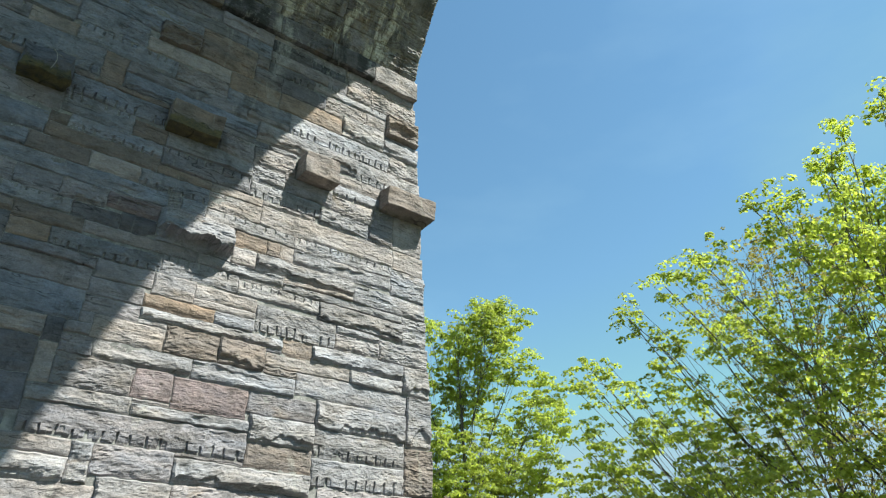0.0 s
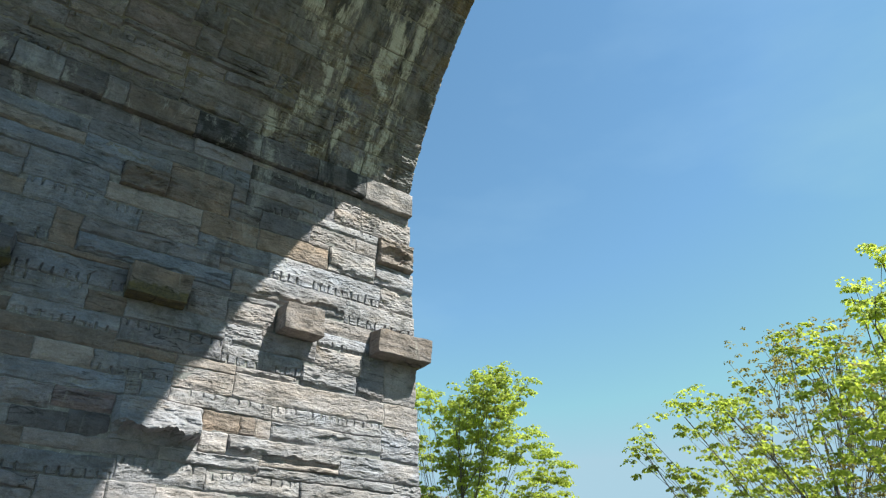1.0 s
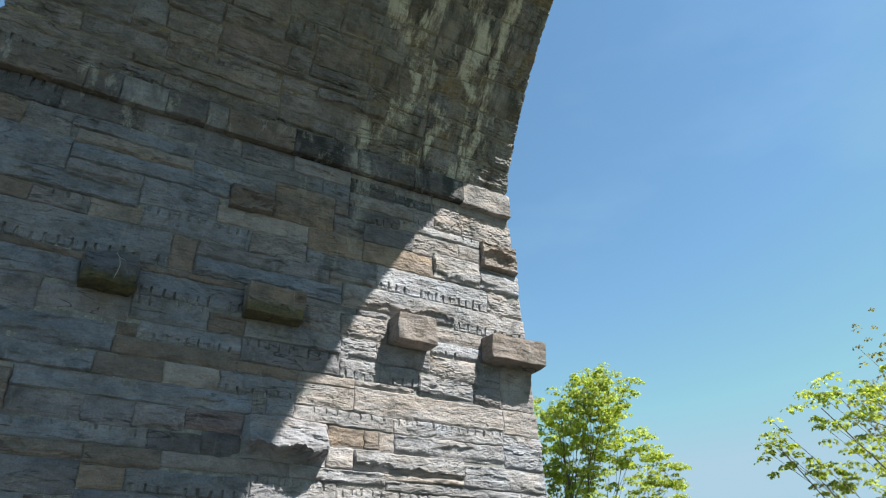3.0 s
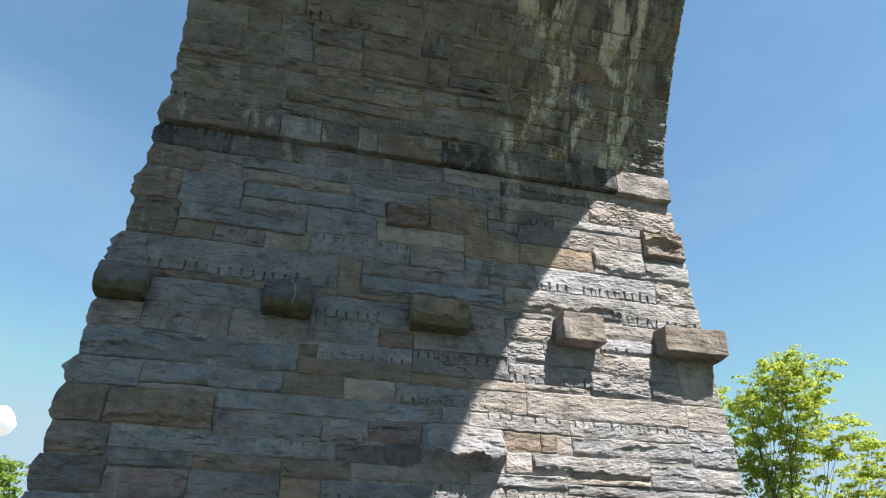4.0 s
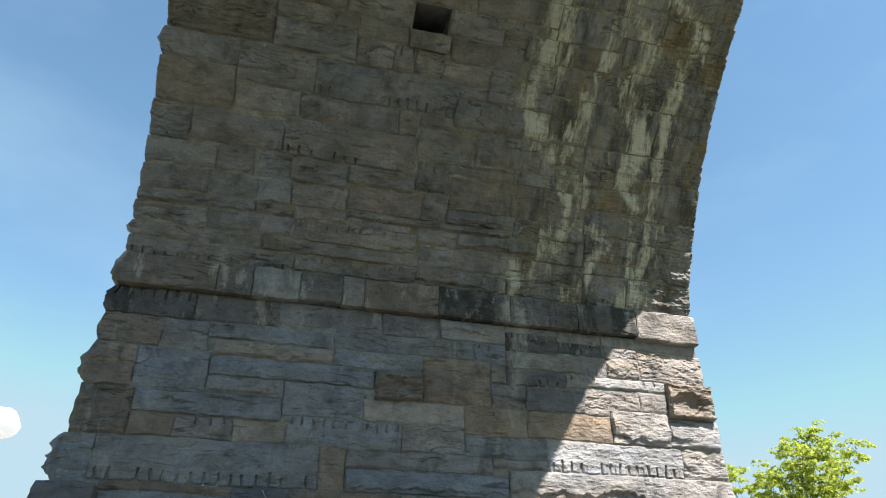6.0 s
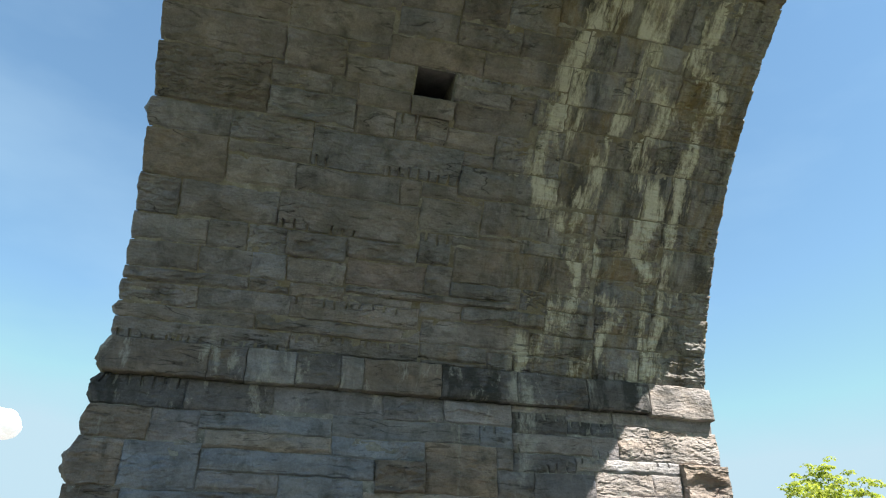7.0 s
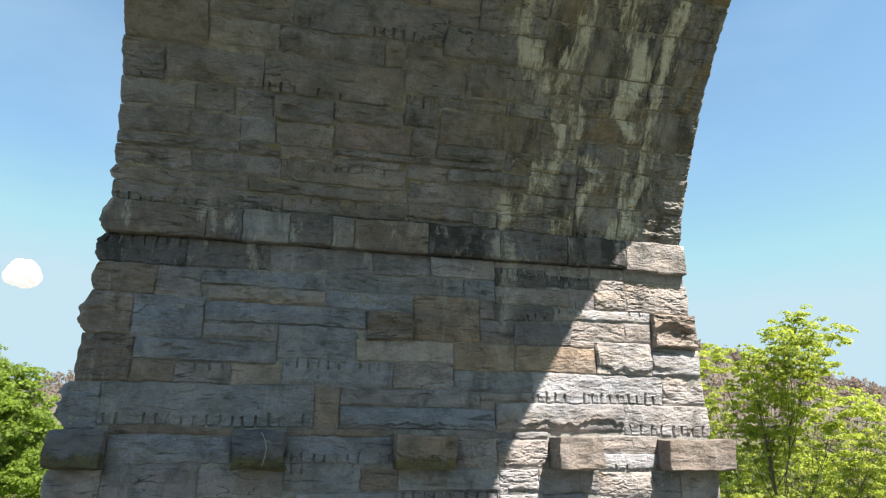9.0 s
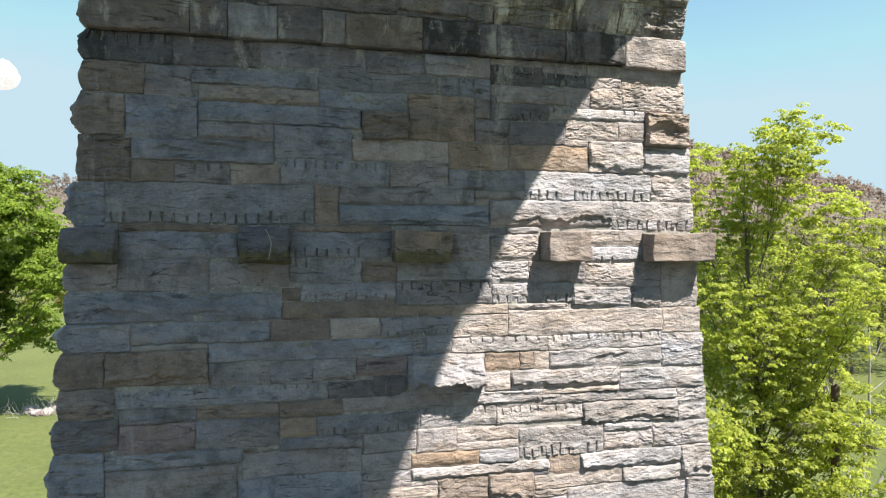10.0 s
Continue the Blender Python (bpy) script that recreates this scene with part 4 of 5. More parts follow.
pier_course(4.62, 4.92, (-0.81, -0.03, "nc"), (-0.03, 0.47, "nl"))
pier_course(4.66, 4.75, (4.61, 5.77, "gl"))
pier_course(4.66, 4.8, (5.77, 5.93, "ns"))
pier_course(4.66, 5.04, (1.67, 2.13, "gl"))
pier_course(4.67, 5.13, (2.13, 3.14, "ts"))
pier_course(4.68, 4.8, (3.14, 3.49, "bs"))
pier_course(4.7, 4.76, (3.49, 4.09, "ts"), (4.09, 4.61, "gr"))
pier_course(4.7, 5.1, (0.47, 1.25, "nr"))
pier_course(4.7, 5.12, (1.25, 1.67, "bs"))
pier_course(4.72, 4.8, (6.81, 7.39, "nr"))
pier_course(4.76, 5.23, (3.89, 5.60, "gc"))
pier_course(4.8, 5.08, (7.12, 7.37, "ds"))
pier_course(4.8, 5.23, (3.14, 3.89, "ph"))
pier_course(4.8, 5.38, (5.60, 7.11, "gr"))
pier_course(4.92, 5.18, (0.21, 0.47, "gr"))
pier_course(4.92, 5.22, (-0.79, 0.21, "tr"))
pier_course(5.04, 5.13, (1.67, 2.13, "nc"))
pier_course(5.08, 5.38, (7.11, 7.35, "ts"))
pier_course(5.1, 5.48, (0.47, 1.25, "bs"))
pier_course(5.12, 5.48, (1.25, 1.67, "nr"))
pier_course(5.13, 5.38, (2.07, 2.83, "ph"))
pier_course(5.13, 5.55, (2.83, 3.05, "pr"))
pier_course(5.14, 5.44, (1.67, 2.07, "gs"))
pier_course(5.18, 5.44, (0.21, 0.47, "gr"))
pier_course(5.22, 5.54, (-0.77, -0.21, "dl"), (-0.21, 0.21, "dc"))
pier_course(5.23, 5.5, (3.86, 5.49, "ph"))
pier_course(5.23, 5.55, (3.05, 3.86, "gc"))
pier_course(5.38, 5.55, (2.19, 2.83, "ts"))
pier_course(5.38, 5.71, (5.49, 6.84, "pv"))
pier_course(5.38, 6.02, (6.84, 7.31, "nr"))
pier_course(5.44, 5.76, (1.67, 2.19, "br"))
pier_course(5.44, 5.78, (0.21, 0.47, "tr"))
pier_course(5.48, 5.78, (1.45, 1.67, "dr"))
pier_course(5.48, 5.86, (0.47, 1.45, "gl"))
pier_course(5.5, 5.55, (3.86, 4.64, "gs"))
pier_course(5.5, 5.79, (4.64, 5.49, "ns"))
pier_course(5.54, 5.84, (-0.75, -0.23, "gr"))
pier_course(5.54, 5.94, (-0.23, 0.21, "dr"))
pier_course(5.55, 5.88, (2.29, 4.64, "gv"))
pier_course(5.71, 6.07, (5.49, 6.84, "pv"))
pier_course(5.76, 6.14, (1.67, 2.29, "ds"))
pier_course(5.78, 6.1, (1.45, 1.67, "ts"))
pier_course(5.78, 6.2, (0.21, 0.47, "nl"))
pier_course(5.79, 6.12, (4.64, 5.49, "ph"))
pier_course(5.84, 6.15, (-0.73, -0.23, "nc"))
pier_course(5.86, 6.14, (0.47, 1.45, "dl"))
pier_course(5.88, 6.02, (3.31, 4.64, "pl"))
pier_course(5.88, 6.07, (2.29, 3.31, "pl"))
pier_course(5.94, 6.36, (-0.23, 0.21, "br"))
pier_course(6.02, 6.07, (3.31, 3.70, "tr"))
pier_course(6.02, 6.39, (3.70, 4.59, "us"))
pier_course(6.02, 6.73, (6.85, 7.27, "ph"))
pier_course(6.07, 6.41, (2.47, 3.27, "tc"), (3.27, 3.70, "us"))
pier_course(6.07, 6.44, (5.49, 6.85, "ph"))
pier_course(6.07, 6.5, (2.29, 2.47, "ts"))
pier_course(6.1, 6.48, (1.45, 1.67, "dr"))
pier_course(6.12, 6.39, (4.59, 5.49, "gs"))
pier_course(6.14, 6.42, (0.47, 1.01, "dc"))
pier_course(6.14, 6.54, (1.67, 2.29, "ds"))
pier_course(6.14, 6.56, (1.01, 1.45, "br"))
pier_course(6.15, 6.46, (-0.71, -0.23, "gr"))
pier_course(6.2, 6.56, (0.21, 0.47, "gs"))
pier_course(6.36, 6.68, (-0.23, 0.21, "gs"))
pier_course(6.39, 6.63, (3.87, 5.17, "pl"))
pier_course(6.41, 6.63, (2.47, 2.79, "gr"), (2.79, 3.87, "pl"))
pier_course(6.42, 6.7, (0.47, 1.01, "gr"))
pier_course(6.44, 6.73, (5.17, 6.85, "ps"))
pier_course(6.46, 6.75, (-0.69, -0.23, "gr"))
pier_course(6.48, 6.78, (1.45, 1.67, "gl"))
pier_course(6.5, 6.78, (2.29, 2.47, "ds"))
pier_course(6.54, 6.78, (1.67, 2.29, "tr"))
pier_course(6.56, 6.78, (1.01, 1.45, "ts"))
pier_course(6.56, 6.84, (0.21, 0.47, "gc"))
pier_course(6.63, 6.73, (4.74, 5.17, "nc"))
pier_course(6.63, 6.91, (2.73, 3.50, "ts"))
pier_course(6.63, 6.98, (3.50, 4.14, "nc"), (4.14, 4.73, "nh"))
pier_course(6.64, 6.78, (2.47, 2.73, "gl"))
pier_course(6.68, 6.92, (-0.23, 0.21, "gl"))
pier_course(6.7, 6.92, (0.47, 1.01, "dr"))
pier_course(6.73, 6.92, (4.74, 5.94, "ts"), (5.94, 6.78, "pl"))
pier_course(6.73, 7.15, (6.78, 7.23, "ph"))
pier_course(6.75, 6.95, (-0.67, -0.23, "bs"))
pier_course(6.78, 6.91, (2.59, 2.73, "gs"))
pier_course(6.78, 6.92, (1.01, 1.21, "nr"))
pier_course(6.78, 7.15, (1.21, 2.59, "bs"))
pier_course(6.84, 6.92, (0.21, 0.47, "tr"))
pier_course(6.91, 6.98, (3.18, 3.50, "ts"))
pier_course(6.91, 7.12, (2.59, 3.18, "gs"))
pier_course(6.92, 6.98, (4.73, 4.94, "ds"))
pier_course(6.92, 7.15, (4.94, 5.36, "ns"), (5.36, 6.78, "ph"))
pier_course(6.92, 7.34, (-0.15, 1.21, "gl"))
pier_course(6.95, 7.56, (-0.64, -0.15, "br"))
pier_course(6.98, 7.12, (3.18, 4.94, "ph"))
pier_course(7.12, 7.29, (3.18, 4.02, "os"), (4.02, 4.53, "pl"))
pier_course(7.12, 7.34, (2.59, 3.18, "gs"))
pier_course(7.15, 7.39, (5.68, 6.37, "tc"))
pier_course(7.15, 7.43, (1.27, 2.59, "gs"))
pier_course(7.15, 7.47, (6.37, 7.20, "pr"))
pier_course(7.15, 7.51, (4.53, 5.68, "pv"))
pier_course(7.29, 7.39, (3.74, 4.53, "ts"))
pier_course(7.29, 7.58, (3.25, 3.74, "ts"))
pier_course(7.34, 7.51, (-0.15, 1.27, "bl"))
pier_course(7.34, 7.58, (2.61, 3.25, "gs"))
pier_course(7.39, 7.51, (5.68, 6.37, "ph"))
pier_course(7.39, 7.56, (3.74, 4.53, "ts"))
pier_course(7.43, 7.51, (1.27, 1.66, "nr"))
pier_course(7.43, 7.58, (1.66, 2.61, "gl"))
pier_course(7.47, 7.91, (6.74, 7.17, "pr"))
pier_course(7.51, 7.78, (5.39, 6.74, "ph"))
pier_course(7.51, 7.83, (-0.01, 0.77, "us"), (0.77, 1.66, "gs"))
pier_course(7.56, 7.78, (4.25, 5.39, "pv"))
pier_course(7.56, 7.91, (-0.62, -0.01, "dr"))
pier_course(7.58, 7.8, (1.66, 2.08, "os"), (2.08, 3.29, "bv"))
pier_course(7.58, 7.83, (3.29, 4.25, "pv"))
pier_course(7.78, 7.83, (4.25, 4.84, "ts"))
pier_course(7.78, 7.91, (4.84, 6.74, "pl"))
pier_course(7.8, 7.99, (1.66, 2.38, "ns"))
pier_course(7.83, 7.99, (-0.01, 0.77, "gl"), (0.77, 1.66, "nc"), (2.38, 3.68, "gs"), (3.68, 4.84, "pl"))
pier_course(7.91, 7.99, (4.84, 5.90, "tl"))
pier_course(7.91, 8.19, (5.90, 7.14, "pl"))
pier_course(7.91, 8.23, (-0.59, -0.05, "nr"))
pier_course(7.99, 8.19, (-0.05, 2.20, "bv"), (2.20, 2.73, "ds"))
pier_course(7.99, 8.23, (2.73, 3.14, "ds"), (4.10, 4.43, "ts"), (4.43, 5.90, "ph"))
pier_course(7.99, 8.46, (3.14, 4.10, "pH"))
pier_course(8.19, 8.46, (0.90, 1.56, "gs"), (1.56, 2.03, "gs"), (2.03, 2.54, "gc"))
pier_course(8.19, 8.62, (6.51, 7.12, "pr"))
pier_course(8.23, 8.46, (2.54, 3.14, "uc"), (4.10, 4.55, "os"), (4.55, 4.74, "ns"), (4.74, 4.94, "ts"), (4.94, 6.51, "pl"))
pier_course(8.23, 8.62, (-0.57, -0.15, "ns"), (-0.15, 0.90, "nh"))
pier_course(8.46, 8.65, (3.68, 4.92, "pv"), (4.92, 6.51, "pv"))
pier_course(8.46, 8.68, (0.90, 3.20, "bl"), (3.20, 3.36, "gc"), (3.36, 3.68, "bv"))
pier_course(8.62, 8.68, (0.10, 0.90, "ts"))
pier_course(8.62, 8.92, (-0.55, 0.10, "br"))
pier_course(8.62, 8.97, (6.53, 7.09, "ts"))
pier_course(8.65, 8.92, (3.68, 4.40, "tc"))
pier_course(8.65, 8.97, (4.40, 6.53, "ts"))
pier_course(8.68, 8.92, (0.10, 1.56, "bl"), (1.56, 2.23, "ns"), (2.23, 2.82, "ts"), (2.82, 3.68, "bv"))
pier_course(8.92, 9.05, (2.99, 3.69, "ns"), (3.69, 4.40, "ts"))
pier_course(8.92, 9.13, (1.69, 2.99, "ns"))
pier_course(8.92, 9.25, (-0.53, 1.69, "bl"))
pier_course(8.97, 9.05, (4.40, 5.21, "tr"))
pier_course(8.97, 9.25, (5.26, 6.08, "pr"), (6.08, 6.51, "gr"))
pier_course(8.97, 9.58, (6.51, 7.05, "ts"))
pier_course(9.05, 9.3, (4.19, 5.26, "pv"))
pier_course(9.05, 9.34, (3.00, 4.19, "gv"))
pier_course(9.13, 9.3, (1.69, 1.90, "ns"))
pier_course(9.13, 9.34, (1.90, 3.00, "bv"))
pier_course(9.25, 9.55, (5.44, 6.13, "tc"), (6.13, 6.51, "gc"))
pier_course(9.25, 9.58, (-0.51, -0.03, "gr"))
pier_course(9.25, 9.62, (-0.03, 0.91, "gs"))
pier_course(9.3, 9.58, (0.91, 1.77, "gs"), (4.19, 4.67, "pc"), (4.67, 5.44, "gc"))
pier_course(9.34, 9.58, (2.60, 3.01, "ns"), (3.01, 4.19, "bl"))
pier_course(9.34, 9.62, (1.77, 2.60, "bv"))
pier_course(9.55, 9.76, (5.45, 6.25, "pv"))
pier_course(9.58, 9.91, (3.67, 4.17, "gc"), (4.17, 4.81, "tc"))
pier_course(9.62, 9.91, (-0.03, 1.21, "br"), (1.77, 2.95, "bv"))
pier_course(9.76, 9.97, (5.45, 6.25, "ts"))
pier_course(9.91, 10, (-0.03, 1.22, "ns"), (1.77, 2.95, "ns"), (3.67, 4.37, "gs"), (4.37, 4.81, "bl"))
pier_course(9.96, 10.45, (-0.45, -0.15, "br"))
pier_course(9.97, 10.34, (5.82, 6.99, "pv"))
pier_course(10, 10.25, (2.34, 4.16, "bh"))
pier_course(10, 10.34, (4.16, 5.82, "ph"))
pier_course(10, 10.45, (-0.15, 2.05, "bv"), (2.05, 2.34, "ns"))
pier_course(10.25, 10.34, (3.97, 4.16, "gs"))
pier_course(10.25, 10.45, (2.34, 3.97, "gl"))
pier_course(10.34, 10.45, (3.97, 4.63, "gl"))
pier_course(10.34, 10.69, (4.63, 6.37, "pv"), (6.37, 6.96, "tr"))
pier_course(10.45, 10.69, (0.10, 0.54, "ns"), (0.54, 1.13, "gv"), (1.13, 1.67, "ts"), (3.65, 4.63, "bl"))
pier_course(10.45, 10.76, (1.67, 2.93, "bv"), (2.93, 3.65, "gc"))
pier_course(10.45, 10.94, (-0.42, 0.10, "nr"))
pier_course(10.69, 10.94, (0.10, 1.60, "bl"))
pier_course(10.69, 11.02, (3.65, 4.42, "os"), (4.42, 5.49, "os"))
pier_course(10.69, 11.05, (6.26, 6.94, "pl"))
pier_course(10.69, 11.11, (5.49, 6.26, "ph"))
pier_course(10.76, 11.02, (2.48, 3.65, "ts"))
pier_course(10.76, 11.13, (1.60, 2.48, "bc"))
pier_course(10.94, 11.13, (0.79, 1.60, "gl"))
pier_course(10.94, 11.41, (-0.39, 0.04, "nr"), (0.04, 0.79, "br"))
pier_course(11.02, 11.11, (5.17, 5.49, "gr"))
pier_course(11.02, 11.32, (3.98, 4.41, "dc"), (4.41, 5.17, "ds"))
pier_course(11.02, 11.36, (2.60, 3.15, "nk"))
pier_course(11.02, 11.57, (3.15, 3.98, "nc"))
pier_course(11.05, 11.51, (6.29, 6.91, "nk"))
pier_course(11.11, 11.36, (5.17, 5.91, "tc"), (5.91, 6.29, "ts"))
pier_course(11.13, 11.36, (0.80, 2.60, "bl"))
pier_course(11.32, 11.53, (4.17, 4.94, "dv"))
pier_course(11.32, 11.57, (3.98, 4.17, "gl"))
pier_course(11.36, 11.51, (4.94, 6.29, "pv"))
pier_course(11.36, 11.55, (0.79, 2.11, "tl"))
pier_course(11.36, 11.57, (2.11, 3.15, "bc"))
pier_course(11.41, 11.75, (-0.37, 0.24, "nr"), (0.24, 0.72, "gr"))
pier_course(11.51, 11.77, (5.17, 5.52, "gv"))
pier_course(11.51, 11.92, (5.52, 5.96, "tc"), (5.96, 6.87, "tc"))
pier_course(11.53, 11.75, (4.18, 5.17, "gv"))
pier_course(11.55, 11.75, (0.72, 2.11, "bl"))
pier_course(11.57, 11.8, (2.11, 3.78, "bs"))
pier_course(11.57, 11.81, (3.78, 4.18, "bv"))
pier_course(11.75, 12, (4.18, 4.87, "dv"))
pier_course(11.75, 12.08, (-0.35, 0.53, "dv"), (0.53, 1.45, "dc"))
pier_course(11.77, 11.94, (4.87, 5.48, "dv"))
pier_course(11.8, 12.08, (1.45, 2.65, "gs"), (2.65, 3.36, "gr"))
pier_course(11.81, 12.08, (3.36, 4.18, "gl"))
pier_course(11.92, 12.08, (5.48, 5.95, "ts"))
pier_course(11.92, 12.08, (5.95, 6.84, "gs"))
pier_course(12.05, 12.46, (5.97, 6.84, "ts"))
pier_course(11.94, 12.08, (4.87, 5.47, "gr"))
pier_course(12, 12.08, (4.18, 4.87, "gc"))
pier_course(12.08, 12.46, (-0.32, 0.71, "ns"), (0.71, 1.11, "dr"), (1.11, 1.64, "ps"), (1.64, 2.14, "dr"), (2.14, 2.40, "ts"), (2.40, 3.31, "ns"), (3.31, 4.24, "dl"), (4.24, 5.14, "dr"), (5.14, 5.97, "ds"))

arch_course(-0.03, 0.23, (3.86, 4.19, "dc"), (4.20, 5.21, "dr"))
arch_course(-0.03, 0.43, (5.24, 5.87, "dv"))
arch_course(0, 0.07, (3.06, 3.86, "dl"))
arch_course(0, 0.23, (-0.32, 1.53, "gv"))
arch_course(0, 0.42, (5.88, 6.80, "pr"))
arch_course(0.01, 0.23, (1.53, 3.03, "gv"))
arch_course(0.07, 0.27, (3.03, 3.86, "gv"))
arch_course(0.22, 0.28, (3.85, 4.39, "gr"))
arch_course(0.23, 0.4, (-0.32, 1.13, "gs"), (1.14, 3.02, "gl"))
arch_course(0.23, 0.51, (4.39, 5.23, "dc"))
arch_course(0.27, 0.55, (3.02, 4.38, "gs"))
arch_course(0.4, 0.65, (-0.31, 0.49, "gr"), (0.49, 1.49, "gs"), (1.49, 2.98, "gv"))
arch_course(0.42, 0.91, (5.97, 6.78, "dr"))
arch_course(0.43, 0.6, (5.23, 5.97, "ds"))
arch_course(0.51, 0.81, (4.55, 5.21, "dc"))
arch_course(0.55, 0.74, (2.98, 3.49, "gs"), (3.50, 4.55, "gh"))
arch_course(0.6, 0.93, (5.21, 5.97, "dc"))
arch_course(0.64, 0.74, (2.09, 2.89, "gs"))
arch_course(0.65, 0.81, (-0.30, 1.01, "gl"), (1.02, 1.45, "tl"), (1.46, 2.09, "tl"))
arch_course(0.74, 0.84, (2.10, 4.21, "gl"))
arch_course(0.74, 1.02, (4.21, 4.55, "dc"))
arch_course(0.81, 1.02, (4.55, 5.17, "pc"))
arch_course(0.81, 1.09, (-0.29, 0.44, "gs"), (0.45, 1.01, "gs"), (1.01, 1.40, "bs"), (1.41, 2.06, "gs"))
arch_course(0.84, 1.02, (3.33, 4.21, "dr"))
arch_course(0.84, 1.15, (2.07, 3.00, "us"))
arch_course(0.84, 1.19, (3.00, 3.33, "gc"))
arch_course(0.91, 1.23, (6.02, 6.77, "dc"))
arch_course(0.93, 1.28, (5.17, 6.01, "dc"))
arch_course(1.02, 1.45, (3.33, 5.10, "ns"))
arch_course(1.09, 1.39, (-0.28, 0.50, "gs"), (0.94, 1.36, "bc"), (1.36, 2.04, "dl"))
arch_course(1.09, 1.4, (0.50, 0.93, "ds"))
arch_course(1.15, 1.39, (2.05, 2.88, "gl"))
arch_course(1.19, 1.57, (2.88, 3.27, "gv"))
arch_course(1.23, 1.75, (6.02, 6.75, "ds"))
arch_course(1.28, 1.57, (5.10, 6.02, "dc"))
arch_course(1.39, 1.81, (-0.26, 0.16, "gr"))
arch_course(1.39, 1.85, (1.23, 2.84, "gv"))
arch_course(1.4, 1.81, (0.17, 1.23, "ds"))
arch_course(1.45, 1.57, (3.27, 4.13, "gs"))
arch_course(1.45, 1.63, (4.13, 5.08, "bc"))
arch_course(1.56, 1.62, (3.59, 4.13, "nl"))
arch_course(1.57, 1.81, (5.08, 5.49, "dc"))
arch_course(1.57, 1.98, (2.84, 3.59, "bs"))
arch_course(1.57, 2.08, (5.49, 5.96, "tc"))
arch_course(1.63, 2.05, (3.60, 4.45, "gs"), (4.45, 5.03, "pc"))
arch_course(1.75, 2.08, (5.96, 6.73, "dc"))
arch_course(1.81, 2.08, (5.04, 5.49, "gs"))
arch_course(1.81, 2.32, (-0.24, 0.61, "ns"))
arch_course(1.85, 2.15, (0.62, 1.37, "ts"), (1.37, 2.57, "gs"), (2.57, 2.81, "gs"))
arch_course(1.98, 2.04, (3.25, 3.59, "nc"))
arch_course(1.98, 2.15, (2.82, 3.26, "gs"))
arch_course(2.05, 2.42, (3.26, 4.49, "bl"))
arch_course(2.08, 2.64, (4.49, 5.63, "ds"))
arch_course(2.08, 2.67, (5.64, 5.96, "bs"), (5.97, 6.71, "ds"))
arch_course(2.15, 2.32, (0.62, 1.51, "gs"))
arch_course(2.15, 2.59, (1.51, 3.26, "bv"))
arch_course(2.32, 2.64, (-0.22, 0.62, "gs"), (0.62, 1.51, "gc"))
arch_course(2.42, 2.58, (3.25, 3.63, "ds"))
arch_course(2.42, 2.83, (3.63, 4.11, "bc"))
arch_course(2.42, 2.97, (4.11, 4.46, "pc"))
arch_course(2.58, 2.64, (1.51, 1.95, "gs"))
arch_course(2.59, 2.83, (3.02, 3.62, "gs"))
arch_course(2.59, 2.9, (2.40, 2.66, "gv"), (2.67, 3.02, "tc"))
arch_course(2.59, 2.91, (1.95, 2.40, "gs"))
arch_course(2.64, 2.97, (0.98, 1.94, "bl"))
arch_course(2.64, 3.02, (4.46, 5.48, "ds"))
arch_course(2.64, 3.24, (-0.20, 0.98, "nc"))
arch_course(2.67, 3.11, (5.48, 6.69, "dc"))
arch_course(2.83, 3.13, (3.07, 4.01, "ns"))
arch_course(2.91, 3.15, (1.94, 2.55, "ts"))
arch_course(2.97, 3.15, (1.66, 1.94, "ts"))
arch_course(2.97, 3.18, (0.99, 1.65, "tc"))
arch_course(2.97, 3.31, (4.02, 4.41, "pc"))
arch_course(3.02, 3.1, (5.29, 5.47, "gr"))
arch_course(3.02, 3.31, (4.42, 5.30, "ds"))
arch_course(3.11, 3.51, (5.30, 5.87, "tc"), (5.87, 6.68, "nc"))
arch_course(3.12, 3.3, (3.71, 4.01, "nr"))
arch_course(3.13, 3.31, (3.03, 3.71, "gs"))
arch_course(3.15, 3.44, (1.77, 2.54, "ts"))
arch_course(3.18, 3.24, (0.97, 1.11, "ds"))
arch_course(3.18, 3.59, (1.11, 1.76, "nc"))
arch_course(3.24, 3.63, (-0.18, 1.11, "ns"))
arch_course(3.31, 3.44, (3.03, 4.37, "bv"))
arch_course(3.31, 3.74, (4.38, 5.23, "bs"))
arch_course(3.44, 3.59, (1.76, 2.22, "ns"))
arch_course(3.44, 3.74, (2.22, 3.31, "ns"), (3.31, 4.37, "ns"))
arch_course(3.51, 3.88, (5.75, 6.27, "dc"), (6.28, 6.66, "ds"))
arch_course(3.51, 3.91, (5.23, 5.75, "pc"))
arch_course(3.59, 3.97, (1.11, 2.22, "ts"))
arch_course(3.63, 4.21, (-0.16, 1.11, "ns"))
arch_course(3.74, 4.01, (2.95, 3.69, "dc"))
arch_course(3.74, 4.05, (2.27, 2.94, "gs"), (3.69, 4.48, "ds"))
arch_course(3.74, 4.19, (4.48, 4.83, "bc"), (4.84, 5.22, "ds"))
arch_course(3.88, 4.24, (5.75, 6.64, "dc"))
arch_course(3.91, 4.19, (5.22, 5.75, "bs"))
arch_course(3.97, 4.44, (1.12, 2.27, "gs"))
arch_course(4.01, 4.44, (2.95, 3.47, "dc"))
arch_course(4.04, 4.18, (4.05, 4.47, "ns"))
arch_course(4.05, 4.49, (2.27, 2.94, "ns"), (3.48, 4.06, "bc"))
arch_course(4.19, 4.7, (4.06, 4.73, "ds"))
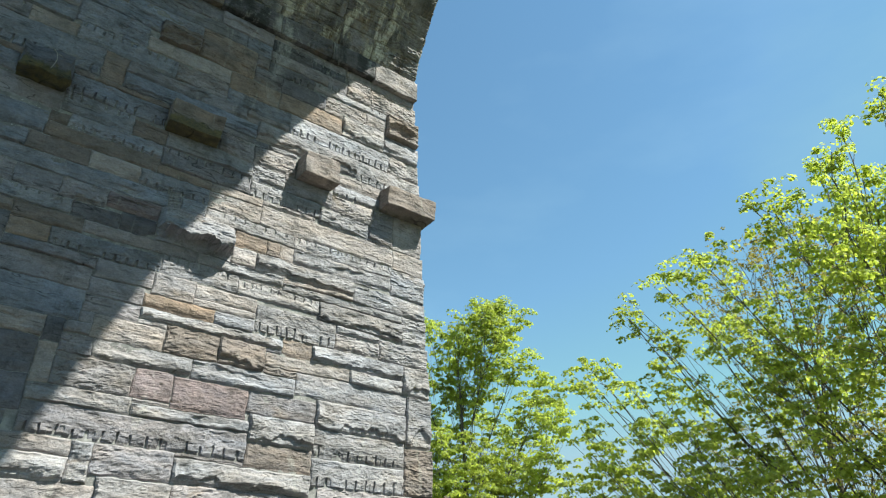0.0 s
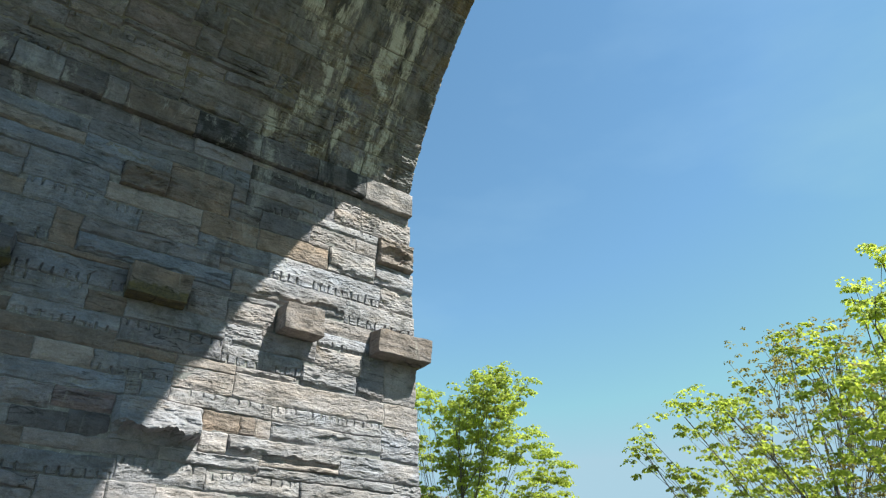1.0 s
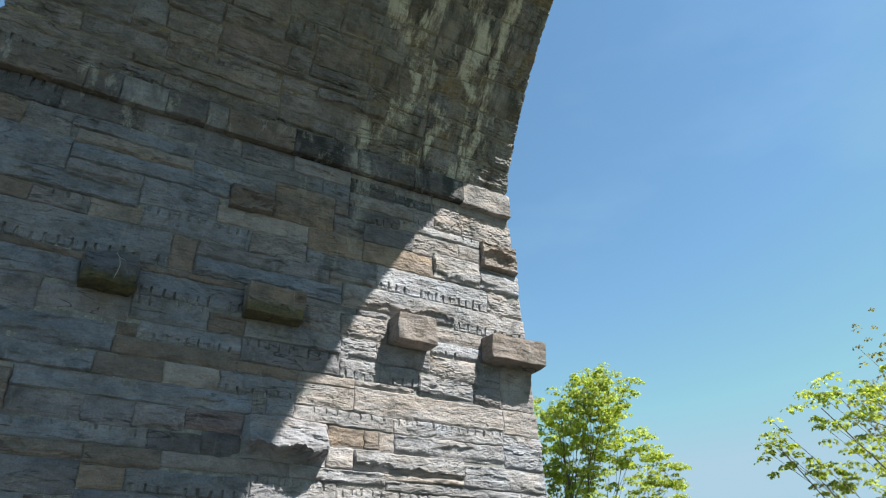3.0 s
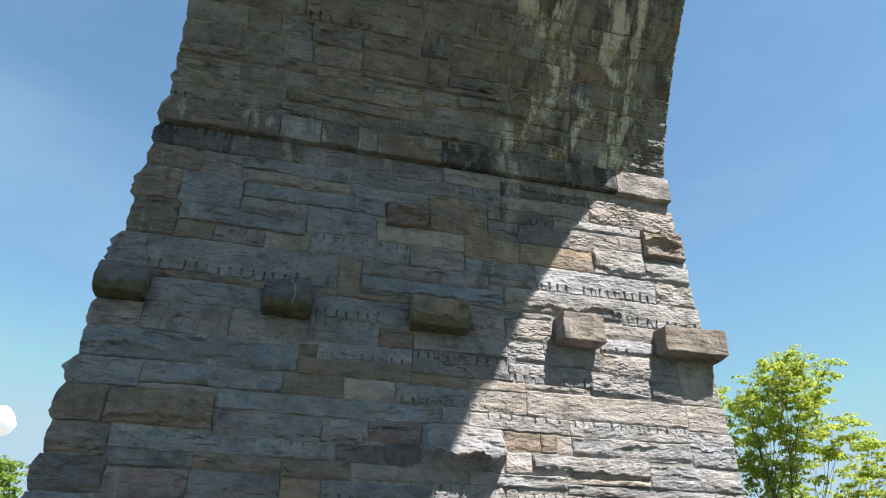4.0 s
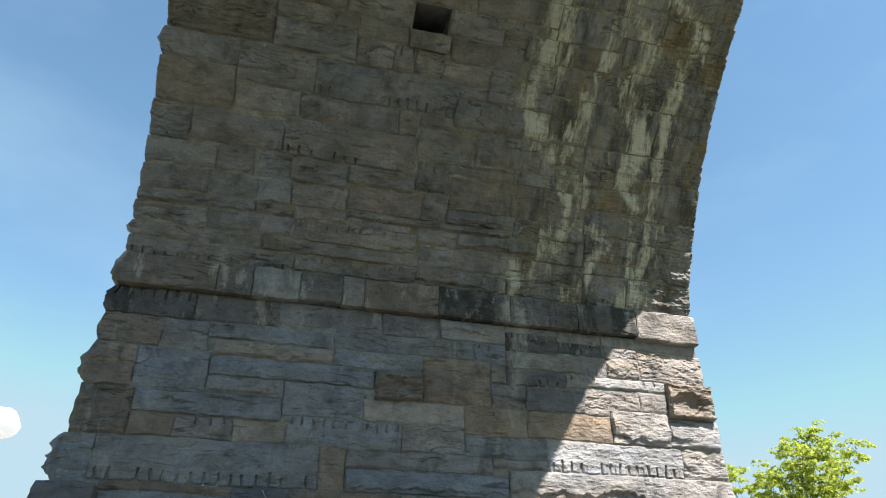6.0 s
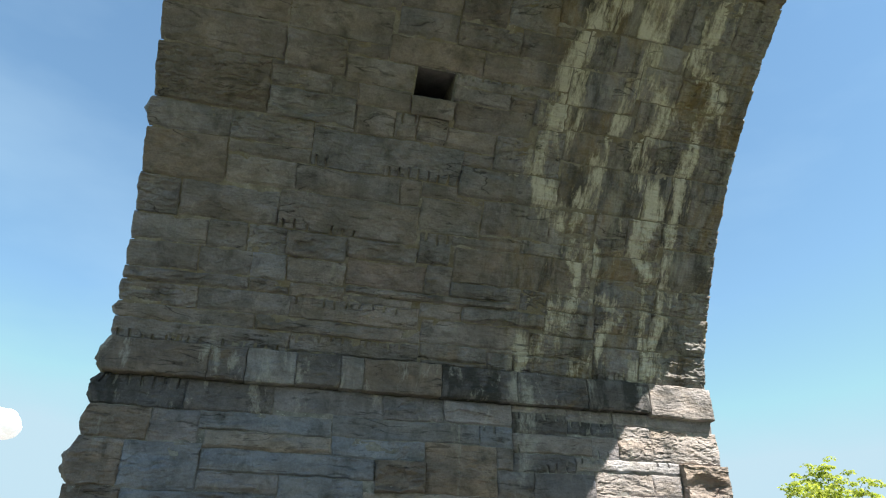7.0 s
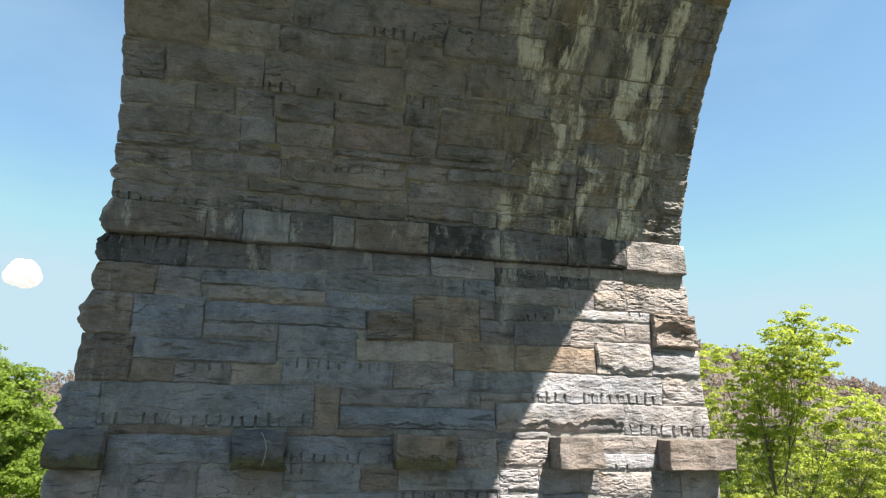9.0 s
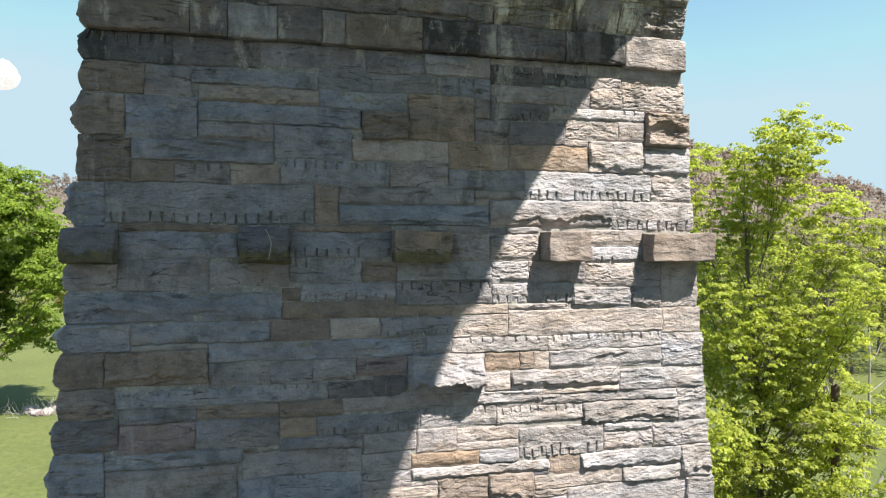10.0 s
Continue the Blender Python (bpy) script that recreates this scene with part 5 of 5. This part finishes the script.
arch_course(4.19, 4.78, (4.74, 5.64, "ds"))
arch_course(4.2, 4.32, (-0.15, 0.63, "ns"))
arch_course(4.2, 4.58, (0.63, 1.11, "gs"))
arch_course(4.24, 4.84, (5.64, 6.23, "bc"), (6.24, 6.63, "nc"))
arch_course(4.32, 4.64, (-0.13, 0.63, "dr"))
arch_course(4.44, 4.7, (2.93, 3.47, "nr"))
arch_course(4.44, 4.72, (1.71, 2.27, "ns"))
arch_course(4.44, 4.86, (1.11, 1.71, "gs"))
arch_course(4.48, 4.8, (3.47, 4.05, "gr"))
arch_course(4.48, 4.84, (2.27, 2.93, "gc"))
arch_course(4.58, 4.86, (0.63, 1.11, "dr"))
arch_course(4.64, 4.78, (-0.13, 0.63, "gl"))
arch_course(4.7, 5.08, (4.05, 4.73, "gr"))
arch_course(4.7, 5.12, (2.93, 3.47, "ns"))
arch_course(4.72, 5.04, (1.71, 2.27, "ds"))
arch_course(4.78, 5.2, (-0.11, 0.63, "dc"), (4.73, 5.63, "gs"))
arch_course(4.8, 5.08, (3.47, 4.05, "gr"))
arch_course(4.84, 5.12, (2.27, 2.93, "nr"))
arch_course(4.84, 5.18, (5.63, 6.61, "dr"))
arch_course(4.86, 5.18, (1.33, 1.71, "gc"))
arch_course(4.86, 5.2, (0.63, 1.33, "gr"))
arch_course(5.04, 5.32, (1.71, 2.27, "gr"))
arch_course(5.08, 5.38, (3.47, 4.05, "dl"))
arch_course(5.08, 5.44, (4.05, 4.63, "ns"))
arch_course(5.12, 5.42, (2.81, 3.47, "dr"))
arch_course(5.12, 5.54, (2.27, 2.81, "dl"))
arch_course(5.18, 5.48, (1.33, 1.71, "gs"))
arch_course(5.18, 5.54, (5.63, 6.59, "ns"))
arch_course(5.2, 5.58, (0.59, 1.33, "gr"))
arch_course(5.2, 5.6, (4.63, 5.63, "gr"))
arch_course(5.22, 5.54, (-0.09, 0.59, "gs"))
arch_course(5.32, 5.6, (1.71, 2.23, "gs"))
arch_course(5.38, 5.72, (3.47, 4.01, "dr"))
arch_course(5.42, 5.7, (2.81, 3.47, "nr"))
arch_course(5.44, 5.82, (4.01, 4.63, "dr"))
arch_course(5.48, 5.78, (1.33, 1.71, "dr"))
arch_course(5.54, 5.68, (-0.09, 0.49, "gs"), (5.63, 6.59, "ns"))
arch_course(5.54, 5.9, (2.23, 2.81, "nr"))
arch_course(5.58, 5.9, (0.49, 1.33, "dc"))
arch_course(5.6, 5.86, (4.63, 5.63, "nl"))
arch_course(5.6, 6.02, (1.71, 2.23, "gc"))
arch_course(5.68, 5.94, (5.63, 6.57, "gs"))
arch_course(5.68, 6.08, (-0.07, 0.49, "gr"))
arch_course(5.7, 6.02, (2.81, 3.47, "nr"))
arch_course(5.72, 6.12, (3.47, 4.01, "nc"))
arch_course(5.78, 6.14, (1.33, 1.71, "nl"))
arch_course(5.82, 6.2, (4.01, 4.63, "dr"))
arch_course(5.86, 6.2, (4.63, 5.25, "gl"), (5.25, 5.63, "nc"))
arch_course(5.9, 6.2, (0.49, 1.23, "gs"), (2.23, 2.81, "dr"))
arch_course(5.94, 6.18, (5.63, 6.57, "dl"))
arch_course(6.02, 6.2, (1.71, 2.23, "nr"), (2.81, 3.47, "gs"))
arch_course(6.08, 6.14, (-0.07, 0.49, "nr"))
arch_course(6.12, 6.2, (3.47, 4.01, "gr"))
arch_course(6.14, 6.2, (-0.05, 0.49, "ds"), (1.23, 1.71, "nl"))
